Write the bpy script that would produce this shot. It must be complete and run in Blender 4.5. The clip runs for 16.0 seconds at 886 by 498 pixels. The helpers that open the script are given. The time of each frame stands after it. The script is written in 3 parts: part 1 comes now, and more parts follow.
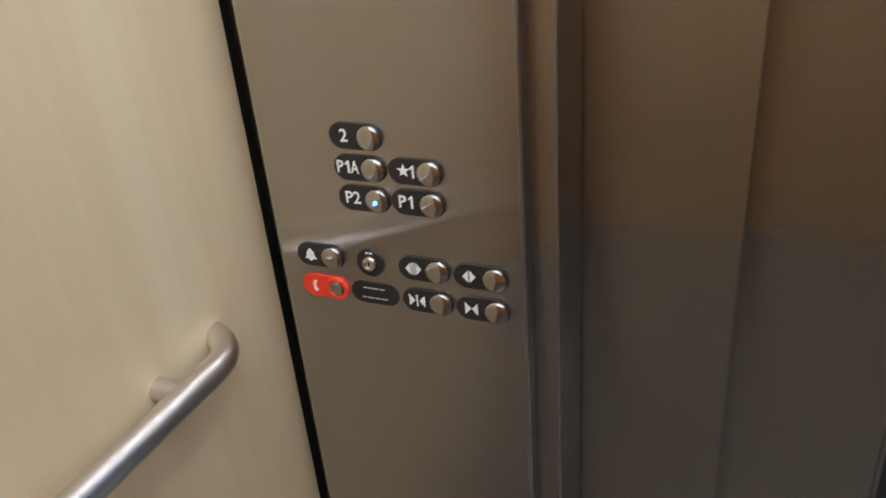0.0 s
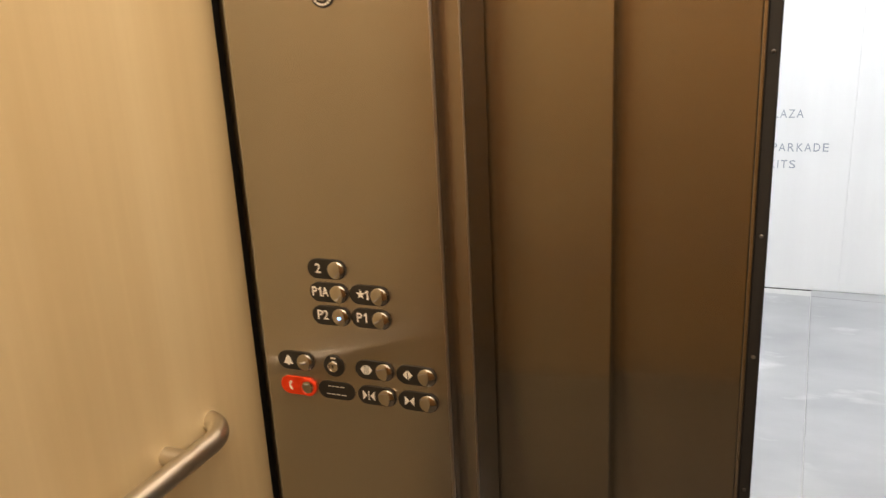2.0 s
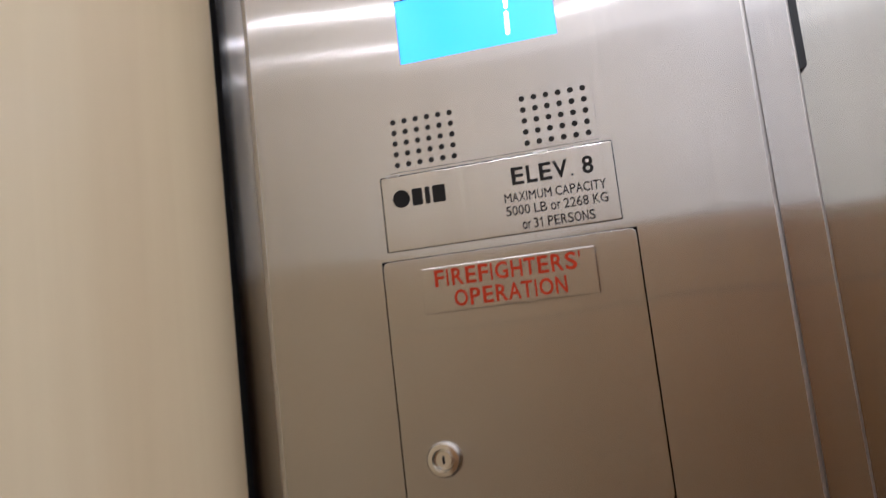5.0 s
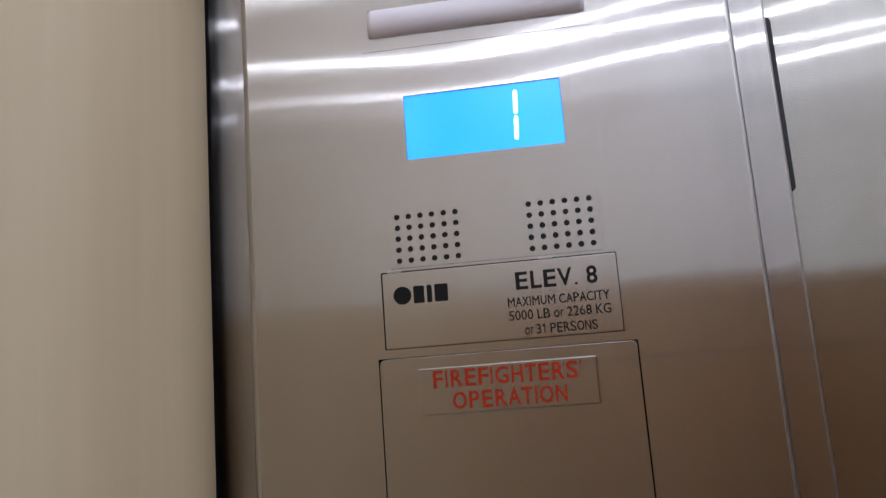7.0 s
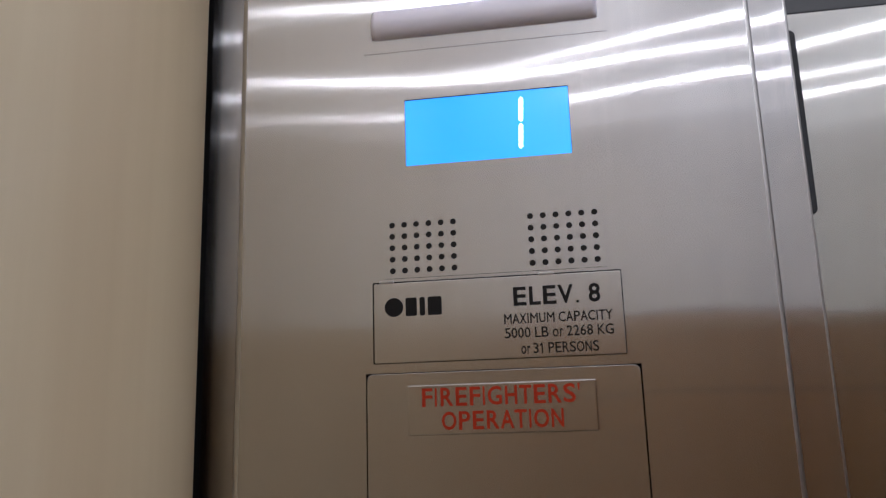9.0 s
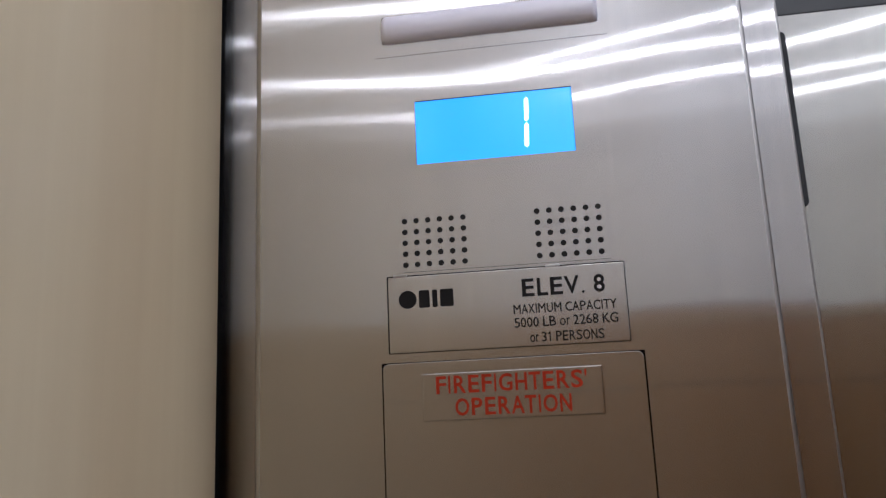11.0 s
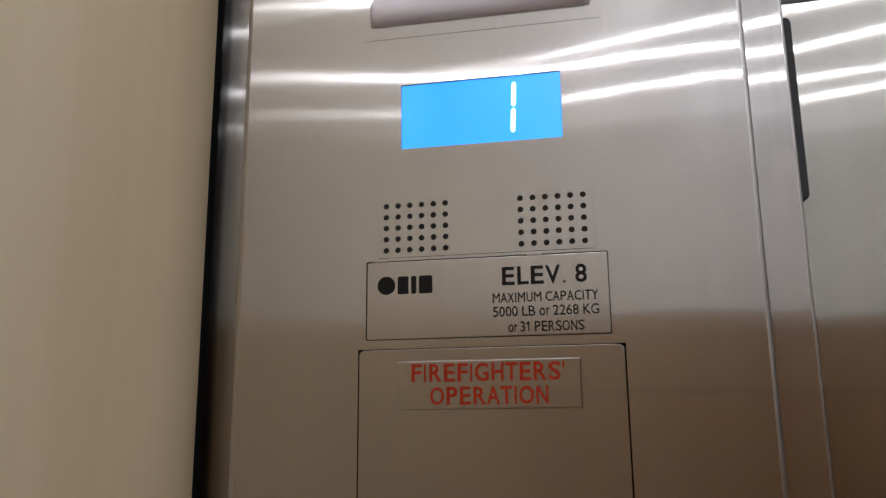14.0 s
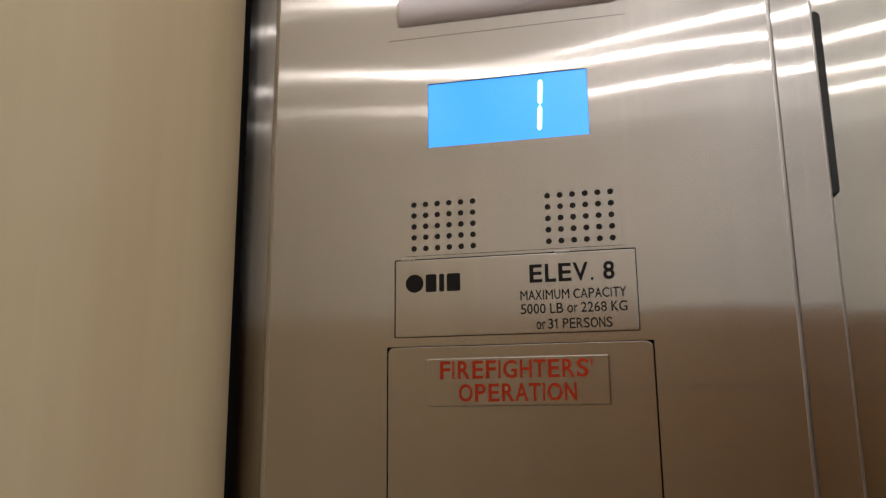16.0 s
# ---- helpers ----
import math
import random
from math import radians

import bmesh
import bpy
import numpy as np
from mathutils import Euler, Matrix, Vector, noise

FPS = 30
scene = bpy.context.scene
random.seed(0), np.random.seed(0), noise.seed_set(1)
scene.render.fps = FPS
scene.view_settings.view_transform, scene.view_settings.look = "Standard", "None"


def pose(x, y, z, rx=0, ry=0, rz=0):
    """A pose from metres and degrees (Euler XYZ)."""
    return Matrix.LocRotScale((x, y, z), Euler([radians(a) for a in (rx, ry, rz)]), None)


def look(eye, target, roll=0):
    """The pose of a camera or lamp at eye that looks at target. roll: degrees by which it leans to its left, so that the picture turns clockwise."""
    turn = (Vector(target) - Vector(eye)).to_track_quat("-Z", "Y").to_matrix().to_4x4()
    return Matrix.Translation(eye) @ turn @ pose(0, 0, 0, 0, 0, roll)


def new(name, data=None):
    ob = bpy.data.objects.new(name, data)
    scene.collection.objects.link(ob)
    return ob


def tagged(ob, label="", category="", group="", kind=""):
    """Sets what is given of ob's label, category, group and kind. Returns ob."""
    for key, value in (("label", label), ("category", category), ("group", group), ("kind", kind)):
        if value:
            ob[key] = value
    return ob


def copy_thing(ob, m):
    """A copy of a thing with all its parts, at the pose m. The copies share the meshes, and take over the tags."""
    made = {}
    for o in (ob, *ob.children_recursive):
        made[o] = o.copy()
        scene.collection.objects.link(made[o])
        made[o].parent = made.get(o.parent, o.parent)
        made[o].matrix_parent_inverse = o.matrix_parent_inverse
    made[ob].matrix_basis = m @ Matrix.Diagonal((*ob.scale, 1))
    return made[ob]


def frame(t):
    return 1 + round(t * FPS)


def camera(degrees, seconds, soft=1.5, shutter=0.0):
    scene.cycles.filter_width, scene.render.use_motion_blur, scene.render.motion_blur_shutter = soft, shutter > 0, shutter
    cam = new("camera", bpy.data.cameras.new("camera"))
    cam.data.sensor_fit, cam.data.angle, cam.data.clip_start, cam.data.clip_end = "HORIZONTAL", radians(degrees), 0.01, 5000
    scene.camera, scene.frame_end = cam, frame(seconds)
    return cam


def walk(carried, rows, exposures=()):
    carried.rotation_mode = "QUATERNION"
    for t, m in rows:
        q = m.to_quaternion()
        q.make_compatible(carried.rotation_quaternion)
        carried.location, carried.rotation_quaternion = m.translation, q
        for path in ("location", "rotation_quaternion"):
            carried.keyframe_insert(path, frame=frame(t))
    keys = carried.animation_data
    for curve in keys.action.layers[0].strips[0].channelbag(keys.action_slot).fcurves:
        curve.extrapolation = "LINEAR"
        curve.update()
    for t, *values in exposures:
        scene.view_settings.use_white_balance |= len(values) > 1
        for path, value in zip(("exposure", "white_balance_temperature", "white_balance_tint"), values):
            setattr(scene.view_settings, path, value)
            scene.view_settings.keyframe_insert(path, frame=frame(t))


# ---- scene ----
cam = camera(59.0, 16.0, soft=1.3, shutter=0.35)
PATH = [
    (0, (0.475, -0.732, 1.344), (-0.26, 0.876, 0.41), -5.0),
    (0.5, (0.576, -0.828, 1.381), (-0.113, 0.866, 0.572), -4.2),
    (1, (0.666, -0.878, 1.403), (-0.06, 0.855, 0.717), -3.1),
    (1.5, (0.693, -0.912, 1.408), (-0.017, 0.855, 0.798), -2.3),
    (2, (0.643, -1.011, 1.411), (-0.068, 0.773, 0.853), -2.9),
    (2.5, (0.603, -1.054, 1.433), (-0.127, 0.744, 0.95), -3.6),
    (3, (0.557, -0.964, 1.512), (-0.208, 0.836, 1.093), -4.1),
    (3.5, (0.465, -0.837, 1.586), (-0.285, 0.999, 1.33), -4.9),
    (4, (0.337, -0.712, 1.622), (-0.366, 1.161, 1.613), -5.4),
    (4.5, (0.207, -0.596, 1.671), (-0.391, 1.311, 1.734), -5.9),
    (5, (0.148, -0.484, 1.684), (-0.298, 1.449, 1.941), -6.6),
    (5.2, (0.145, -0.463, 1.7), (-0.26, 1.478, 1.963), -7.0),
    (7.3, (0.100, -0.497, 1.7265), (-0.134, 1.459, 2.1220), -4.1),
    (7.5, (0.108, -0.489, 1.7195), (-0.173, 1.451, 2.1716), -3.7),
    (8, (0.099, -0.477, 1.7210), (-0.149, 1.458, 2.1773), -2.8),
    (8.5, (0.109, -0.466, 1.7195), (-0.167, 1.461, 2.1602), -2.0),
    (9, (0.117, -0.466, 1.7200), (-0.185, 1.467, 2.1321), -1.8),
    (9.2, (0.103, -0.466, 1.7180), (-0.153, 1.467, 2.1200), -2.2),
    (11.3, (0.109, -0.500, 1.7100), (-0.169, 1.441, 2.1220), -2.6),
    (11.5, (0.118, -0.510, 1.7080), (-0.157, 1.429, 2.1048), -2.6),
    (12, (0.133, -0.540, 1.7075), (-0.149, 1.396, 2.0791), -1.9),
    (12.5, (0.133, -0.485, 1.7090), (-0.180, 1.443, 2.1071), -2.0),
    (13, (0.125, -0.411, 1.7185), (-0.222, 1.500, 2.1743), -1.2),
    (13.5, (0.140, -0.421, 1.7120), (-0.291, 1.473, 2.1741), -0.6),
    (14, (0.144, -0.471, 1.7045), (-0.239, 1.431, 2.1169), -0.6),
    (14.5, (0.160, -0.483, 1.7020), (-0.280, 1.418, 2.1216), -0.7),
    (15, (0.146, -0.484, 1.7040), (-0.268, 1.426, 2.1084), -0.6),
    (15.5, (0.141, -0.473, 1.7060), (-0.291, 1.424, 2.1071), -0.6),
    (16, (0.141, -0.475, 1.7055), (-0.297, 1.422, 2.1079), -0.6),
]
walk(cam, [(t, look(eye, target, roll)) for t, eye, target, roll in PATH],
     exposures=[(0.0, 1.0, 5100, 11), (0.5, 0.68, 5900, 12), (1.0, 0.52, 6700, 13), (1.5, 0.64, 7800, 16), (2.0, 0.8, 8600, 17),
                (2.5, 0.92, 8800, 12), (3.0, 1.13, 7700, 9), (3.5, 0.97, 7200, 8), (4.0, 0.65, 5800, 11), (4.5, 0.28, 5300, 14),
                (5.0, 0.1, 5250, 16), (7.5, -0.52, 5000, 16), (9.0, -0.62, 5100, 16), (12.0, -0.56, 5000, 14), (14.0, -0.68, 5350, 13),
                (16.0, -0.66, 5950, 13)])

# ---------------------------------------------------------------- world and light
world = bpy.data.worlds.new("world")
scene.world = world
world.use_nodes = True
world.node_tree.nodes["Background"].inputs[0].default_value = (0.8, 0.85, 1.0, 1)
world.node_tree.nodes["Background"].inputs[1].default_value = 0.02

CAR_LAMP = 2700.0       # emission of the lamps in the car ceiling
CEILING_GLOW = 1.65   # emission added to the unseen car ceiling as fill; it is no lamp
HALL_LAMP = 40.0        # emission of the lamps in the lobby ceiling

# ---------------------------------------------------------------- materials


def material(name, color=(0.5, 0.5, 0.5), rough=0.5, metal=0.0):
    mat = bpy.data.materials.new(name)
    mat.use_nodes = True
    bsdf = mat.node_tree.nodes["Principled BSDF"]
    bsdf.inputs["Base Color"].default_value = (*color, 1)
    bsdf.inputs["Roughness"].default_value = rough
    bsdf.inputs["Metallic"].default_value = metal
    return mat, mat.node_tree.nodes, mat.node_tree.links, bsdf


def mapped(nodes, links, scale):
    coord = nodes.new("ShaderNodeNewGeometry")
    mapping = nodes.new("ShaderNodeMapping")
    mapping.inputs["Scale"].default_value = scale
    links.new(coord.outputs["Position"], mapping.inputs["Vector"])
    return mapping.outputs["Vector"]


def grain(nodes, links, scale, detail=3.0, factor=1.0):
    tex = nodes.new("ShaderNodeTexNoise")
    tex.inputs["Scale"].default_value = factor
    tex.inputs["Detail"].default_value = detail
    links.new(mapped(nodes, links, scale), tex.inputs["Vector"])
    return tex.outputs["Fac"]


def ramp(nodes, links, fac, stops):
    node = nodes.new("ShaderNodeValToRGB")
    node.color_ramp.elements[0].position, node.color_ramp.elements[0].color = stops[0][0], (*stops[0][1], 1)
    node.color_ramp.elements[1].position, node.color_ramp.elements[1].color = stops[-1][0], (*stops[-1][1], 1)
    for pos, col in stops[1:-1]:
        node.color_ramp.elements.new(pos).color = (*col, 1)
    links.new(fac, node.inputs["Fac"])
    return node.outputs["Color"]


def mix(nodes, links, fac, a, b, mode="MIX"):
    node = nodes.new("ShaderNodeMix")
    node.data_type, node.blend_type = "RGBA", mode
    for socket, value in ((node.inputs[0], fac), (node.inputs[6], a), (node.inputs[7], b)):
        if isinstance(value, (int, float)):
            socket.default_value = value
        elif isinstance(value, tuple):
            socket.default_value = (*value, 1)
        else:
            links.new(value, socket)
    return node.outputs[2]


def spread(nodes, links, fac, low, high):
    node = nodes.new("ShaderNodeMapRange")
    node.inputs["To Min"].default_value, node.inputs["To Max"].default_value = low, high
    links.new(fac, node.inputs["Value"])
    return node.outputs["Result"]


def brushed(name, color, up, across, haze=0.15, bow=()):
    """Sheet metal brushed upright: sharp in height, spread wide sideways, with a little haze."""
    mat, nodes, links, bsdf = material(name, color, 0.26, 1.0)
    fine = grain(nodes, links, (1500, 1500, 10), 3.0)
    streak = grain(nodes, links, (220, 220, 2.0), 4.0)
    broad = grain(nodes, links, (3.0, 3.0, 1.2), 2.0)
    tone = ramp(nodes, links, streak, [(0.25, tuple(c * 0.89 for c in color)), (0.75, color)])
    tone = mix(nodes, links, spread(nodes, links, fine, 0.0, 0.6), tone, tuple(c * 0.72 for c in color))
    tone = mix(nodes, links, spread(nodes, links, broad, 0.0, 0.3), tone, tuple(c * 0.93 for c in color))
    links.new(tone, bsdf.inputs["Base Color"])
    gloss = nodes.new("ShaderNodeBsdfAnisotropic")
    links.new(tone, gloss.inputs["Color"])
    gloss.inputs["Roughness"].default_value = (up * across) ** 0.25
    gloss.inputs["Anisotropy"].default_value = (up / across) ** 0.5 - 1.0
    geo = nodes.new("ShaderNodeNewGeometry")
    cross = nodes.new("ShaderNodeVectorMath")
    cross.operation = "CROSS_PRODUCT"
    cross.inputs[0].default_value = (0, 0, 1)
    links.new(geo.outputs["Normal"], cross.inputs[1])
    links.new(cross.outputs[0], gloss.inputs["Tangent"])
    # the sheet is not quite flat: slow hollows tilt it a little up and down
    hollow = nodes.new("ShaderNodeCombineXYZ")
    links.new(spread(nodes, links, grain(nodes, links, (5.0, 5.0, 3.0), 0.0), -HOLLOW, HOLLOW), hollow.inputs[2])
    # each brush line lies at a slightly different tilt
    scratch = nodes.new("ShaderNodeCombineXYZ")
    links.new(spread(nodes, links, grain(nodes, links, (1300, 1300, 25), 2.0), -SCRATCH, SCRATCH), scratch.inputs[2])
    tilt = nodes.new("ShaderNodeVectorMath")
    tilt.operation = "ADD"
    links.new(hollow.outputs[0], tilt.inputs[0])
    links.new(scratch.outputs[0], tilt.inputs[1])
    if bow:
        # a wide sheet sags a little between its two folded sides
        place = nodes.new("ShaderNodeSeparateXYZ")
        links.new(geo.outputs["Position"], place.inputs[0])
        total = None
        for k, share in enumerate(bow):
            angle = nodes.new("ShaderNodeMapRange")
            for socket, value in (("From Min", -0.0905), ("From Max", 0.2395), ("To Min", 0.0), ("To Max", math.pi * (k + 1))):
                angle.inputs[socket].default_value = value
            links.new(place.outputs[0], angle.inputs["Value"])
            wave = nodes.new("ShaderNodeMath")
            wave.operation = "SINE"
            links.new(angle.outputs["Result"], wave.inputs[0])
            deep = nodes.new("ShaderNodeMath")
            deep.operation = "MULTIPLY_ADD"
            deep.inputs[1].default_value = share
            links.new(wave.outputs[0], deep.inputs[0])
            if total:
                links.new(total, deep.inputs[2])
            else:
                deep.inputs[2].default_value = 0.0
            total = deep.outputs[0]
        sag = nodes.new("ShaderNodeCombineXYZ")
        links.new(total, sag.inputs[2])
        more = nodes.new("ShaderNodeVectorMath")
        more.operation = "ADD"
        links.new(tilt.outputs[0], more.inputs[0])
        links.new(sag.outputs[0], more.inputs[1])
        tilt = more
    added = nodes.new("ShaderNodeVectorMath")
    added.operation = "ADD"
    links.new(geo.outputs["Normal"], added.inputs[0])
    links.new(tilt.outputs[0], added.inputs[1])
    unit = nodes.new("ShaderNodeVectorMath")
    unit.operation = "NORMALIZE"
    links.new(added.outputs[0], unit.inputs[0])
    links.new(unit.outputs[0], gloss.inputs["Normal"])
    both = nodes.new("ShaderNodeMixShader")
    both.inputs[0].default_value = haze
    links.new(gloss.outputs[0], both.inputs[1])
    links.new(bsdf.outputs[0], both.inputs[2])
    links.new(both.outputs[0], nodes["Material Output"].inputs["Surface"])
    return mat


HOLLOW, SCRATCH = 0.0012, 0.002
STEEL = brushed("brushed_steel", (0.62, 0.605, 0.59), 0.0030, 0.28)
PANEL_STEEL = brushed("panel_steel", (0.62, 0.605, 0.59), 0.0030, 0.28, bow=(0.0027, 0.0012, -0.0021))
DOOR_STEEL = brushed("door_steel", (0.59, 0.58, 0.535), 0.0030, 0.28)
PORTAL_METAL = brushed("portal_metal", (0.20, 0.21, 0.24), 0.04, 0.20)
PLATE = brushed("plate_aluminium", (0.60, 0.58, 0.56), 0.02, 0.20)

CUT_EDGE, n_, l_, b_ = material("worn_steel_edge", (0.52, 0.50, 0.475), 0.36, 1.0)
l_.new(spread(n_, l_, grain(n_, l_, (300, 300, 40), 3.0), 0.28, 0.42), b_.inputs["Roughness"])

RAIL, n_, l_, b_ = material("satin_stainless_tube", (0.72, 0.70, 0.67), 0.28, 1.0)
l_.new(spread(n_, l_, grain(n_, l_, (300, 12, 300), 3.0), 0.27, 0.38), b_.inputs["Roughness"])

CHROME, n_, l_, b_ = material("button_chrome", (0.52, 0.51, 0.50), 0.1, 1.0)
l_.new(spread(n_, l_, grain(n_, l_, (600, 600, 600), 3.0), 0.06, 0.12), b_.inputs["Roughness"])

BRASSY, n_, l_, b_ = material("lock_nickel", (0.70, 0.67, 0.62), 0.18, 1.0)
l_.new(spread(n_, l_, grain(n_, l_, (400, 400, 400), 2.0), 0.12, 0.26), b_.inputs["Roughness"])

BLACK, n_, l_, b_ = material("black_plastic", (0.018, 0.017, 0.016), 0.42)
l_.new(spread(n_, l_, grain(n_, l_, (700, 700, 700), 2.0), 0.36, 0.5), b_.inputs["Roughness"])

RUBBER, n_, l_, b_ = material("black_rubber", (0.012, 0.013, 0.015), 0.6)
l_.new(spread(n_, l_, grain(n_, l_, (60, 60, 15), 3.0), 0.5, 0.75), b_.inputs["Roughness"])

# near-black colour stands in for the shade inside gaps, holes and hollows
CAVITY_SHADE, n_, l_, b_ = material("cavity_shade", (0.008, 0.007, 0.006), 0.9)
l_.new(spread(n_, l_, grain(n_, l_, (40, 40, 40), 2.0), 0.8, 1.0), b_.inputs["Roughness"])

RED, n_, l_, b_ = material("red_plastic", (0.82, 0.05, 0.015), 0.35)
l_.new(ramp(n_, l_, grain(n_, l_, (90, 90, 90), 3.0), [(0.3, (0.76, 0.045, 0.012)), (0.7, (0.86, 0.06, 0.02))]), b_.inputs["Base Color"])

WHITE_MARK = material("white_marking", (0.88, 0.88, 0.86), 0.4)[0]
DARK_INK, n_, l_, b_ = material("dark_engraving_ink", (0.011, 0.010, 0.010), 0.8)
b_.inputs["Specular IOR Level"].default_value = 0.2
RED_INK, n_, l_, b_ = material("red_ink", (0.34, 0.030, 0.008), 0.8)
b_.inputs["Specular IOR Level"].default_value = 0.15
GREY_MARK = material("grey_marking", (0.52, 0.52, 0.50), 0.5)[0]
GREY_INK = material("grey_vinyl_letters", (0.33, 0.37, 0.42), 0.6)[0]

JEWEL, n_, l_, b_ = material("milky_indicator_lens", (0.62, 0.61, 0.60), 0.25)
b_.inputs["Subsurface Weight"].default_value = 0.2
b_.inputs["Subsurface Radius"].default_value = (0.004, 0.004, 0.004)
PINK = material("pale_red_symbol", (0.60, 0.33, 0.31), 0.4)[0]
COOL_LENS = material("bluish_lens", (0.42, 0.47, 0.49), 0.3)[0]

LENS, n_, l_, b_ = material("frosted_lamp_cover", (0.80, 0.78, 0.86), 0.3)
b_.inputs["Subsurface Weight"].default_value = 0.5
b_.inputs["Subsurface Radius"].default_value = (0.02, 0.02, 0.02)
l_.new(spread(n_, l_, grain(n_, l_, (200, 200, 200), 2.0), 0.24, 0.38), b_.inputs["Roughness"])


def glowing(name, color, strength):
    mat, nodes, links, bsdf = material(name, color, 0.3)
    bsdf.inputs["Emission Color"].default_value = (*color, 1)
    bsdf.inputs["Emission Strength"].default_value = strength
    return mat


SCREEN, n_, l_, b_ = material("blue_backlight", (0.05, 0.3, 0.7), 0.2)
l_.new(ramp(n_, l_, grain(n_, l_, (14, 14, 10), 1.0), [(0.3, (0.055, 0.355, 1.0)), (0.7, (0.10, 0.44, 1.0))]), b_.inputs["Emission Color"])
b_.inputs["Emission Strength"].default_value = 1.5
SEGMENT = glowing("white_segment", (1.0, 1.0, 1.0), 3.5)
BLUE_LED = glowing("blue_led", (0.10, 0.35, 1.0), 3.0)
LAMP_GLOW = glowing("warm_lamp", (1.0, 0.89, 0.74), CAR_LAMP)
# emission in the ceiling colour lifts the wood walls and the steel
FILL_CEILING = glowing("ceiling_fill_glow", (0.66, 0.60, 0.52), CEILING_GLOW)
HALL_GLOW = glowing("cool_lamp", (0.66, 0.82, 1.0), HALL_LAMP)

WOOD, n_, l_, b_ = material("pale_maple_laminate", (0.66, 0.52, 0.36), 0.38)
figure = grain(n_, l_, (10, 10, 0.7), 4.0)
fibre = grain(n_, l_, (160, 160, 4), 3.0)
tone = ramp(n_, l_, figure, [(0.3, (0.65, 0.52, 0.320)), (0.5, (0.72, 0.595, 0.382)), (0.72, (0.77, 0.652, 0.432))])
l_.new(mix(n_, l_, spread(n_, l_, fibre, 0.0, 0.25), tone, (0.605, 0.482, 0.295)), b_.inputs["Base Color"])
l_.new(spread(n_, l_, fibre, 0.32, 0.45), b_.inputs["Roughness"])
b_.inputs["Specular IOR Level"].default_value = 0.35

# unseen right wall: colour darkened so that the door steel mirrors a shaded room
DARK_MIRRORED_WOOD, n_, l_, b_ = material("side_wall_reflection_shade", (0.10, 0.055, 0.026), 0.4)
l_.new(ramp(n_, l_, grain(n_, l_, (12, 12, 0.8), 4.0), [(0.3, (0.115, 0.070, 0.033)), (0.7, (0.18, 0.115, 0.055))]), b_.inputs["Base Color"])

# unseen back wall band: the reflection's shading is put into this brown
MID_MIRRORED_WOOD, n_, l_, b_ = material("back_band_reflection_shade", (0.18, 0.10, 0.048), 0.4)
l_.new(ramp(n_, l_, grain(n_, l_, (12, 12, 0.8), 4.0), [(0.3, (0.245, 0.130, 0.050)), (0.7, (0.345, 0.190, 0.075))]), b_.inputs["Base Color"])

# unseen lower back wall: brown set to darken what the panel mirrors
LOW_MIRRORED_WOOD, n_, l_, b_ = material("back_lower_reflection_shade", (0.13, 0.07, 0.03), 0.4)
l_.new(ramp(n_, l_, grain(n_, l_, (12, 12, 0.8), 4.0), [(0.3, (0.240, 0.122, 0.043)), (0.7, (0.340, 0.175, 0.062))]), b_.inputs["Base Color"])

CEILING_PAINT, n_, l_, b_ = material("satin_ceiling_panel", (0.80, 0.79, 0.77), 0.5)
l_.new(spread(n_, l_, grain(n_, l_, (5, 5, 5), 3.0), 0.3, 0.42), b_.inputs["Roughness"])

HEADER_PAINT, n_, l_, b_ = material("grey_header_paint", (0.10, 0.10, 0.105), 0.5)
l_.new(ramp(n_, l_, grain(n_, l_, (9, 9, 9), 4.0), [(0.3, (0.048, 0.05, 0.052)), (0.7, (0.068, 0.07, 0.074))]), b_.inputs["Base Color"])

CAR_FLOOR, n_, l_, b_ = material("dark_stone_floor", (0.09, 0.075, 0.06), 0.22)
l_.new(ramp(n_, l_, grain(n_, l_, (14, 14, 14), 6.0), [(0.3, (0.06, 0.05, 0.04)), (0.7, (0.12, 0.10, 0.08))]), b_.inputs["Base Color"])

HALL_WHITE, n_, l_, b_ = material("white_wall_panel", (0.80, 0.80, 0.80), 0.45)
l_.new(ramp(n_, l_, grain(n_, l_, (7, 7, 0.5), 4.0), [(0.3, (0.77, 0.77, 0.775)), (0.7, (0.83, 0.83, 0.83))]), b_.inputs["Base Color"])

TILE, n_, l_, b_ = material("grey_porcelain_tile", (0.36, 0.37, 0.38), 0.3)
cloud = grain(n_, l_, (1.6, 2.6, 1), 6.0)
vein = grain(n_, l_, (3.2, 6.5, 1), 10.0)
info = n_.new("ShaderNodeObjectInfo")
base = ramp(n_, l_, cloud, [(0.3, (0.27, 0.275, 0.285)), (0.55, (0.35, 0.355, 0.365)), (0.75, (0.43, 0.435, 0.44))])
flecks = ramp(n_, l_, vein, [(0.60, (0, 0, 0)), (0.72, (1, 1, 1))])
base = mix(n_, l_, spread(n_, l_, flecks, 0.0, 0.5), base, (0.60, 0.60, 0.60))
l_.new(mix(n_, l_, spread(n_, l_, info.outputs["Random"], 0.0, 0.12), base, (0.25, 0.25, 0.26)), b_.inputs["Base Color"])
l_.new(spread(n_, l_, vein, 0.24, 0.42), b_.inputs["Roughness"])
GROUT = material("pale_grout", (0.50, 0.50, 0.49), 0.8)[0]

# ---------------------------------------------------------------- mesh helpers
WHERE = {}


def thing(name, at, label, category, kind="", group=""):
    ob = new(name)
    ob.location = at
    ob.empty_display_size = 0.05
    WHERE[ob.name] = Vector(at)
    return tagged(ob, label, category, group, kind)


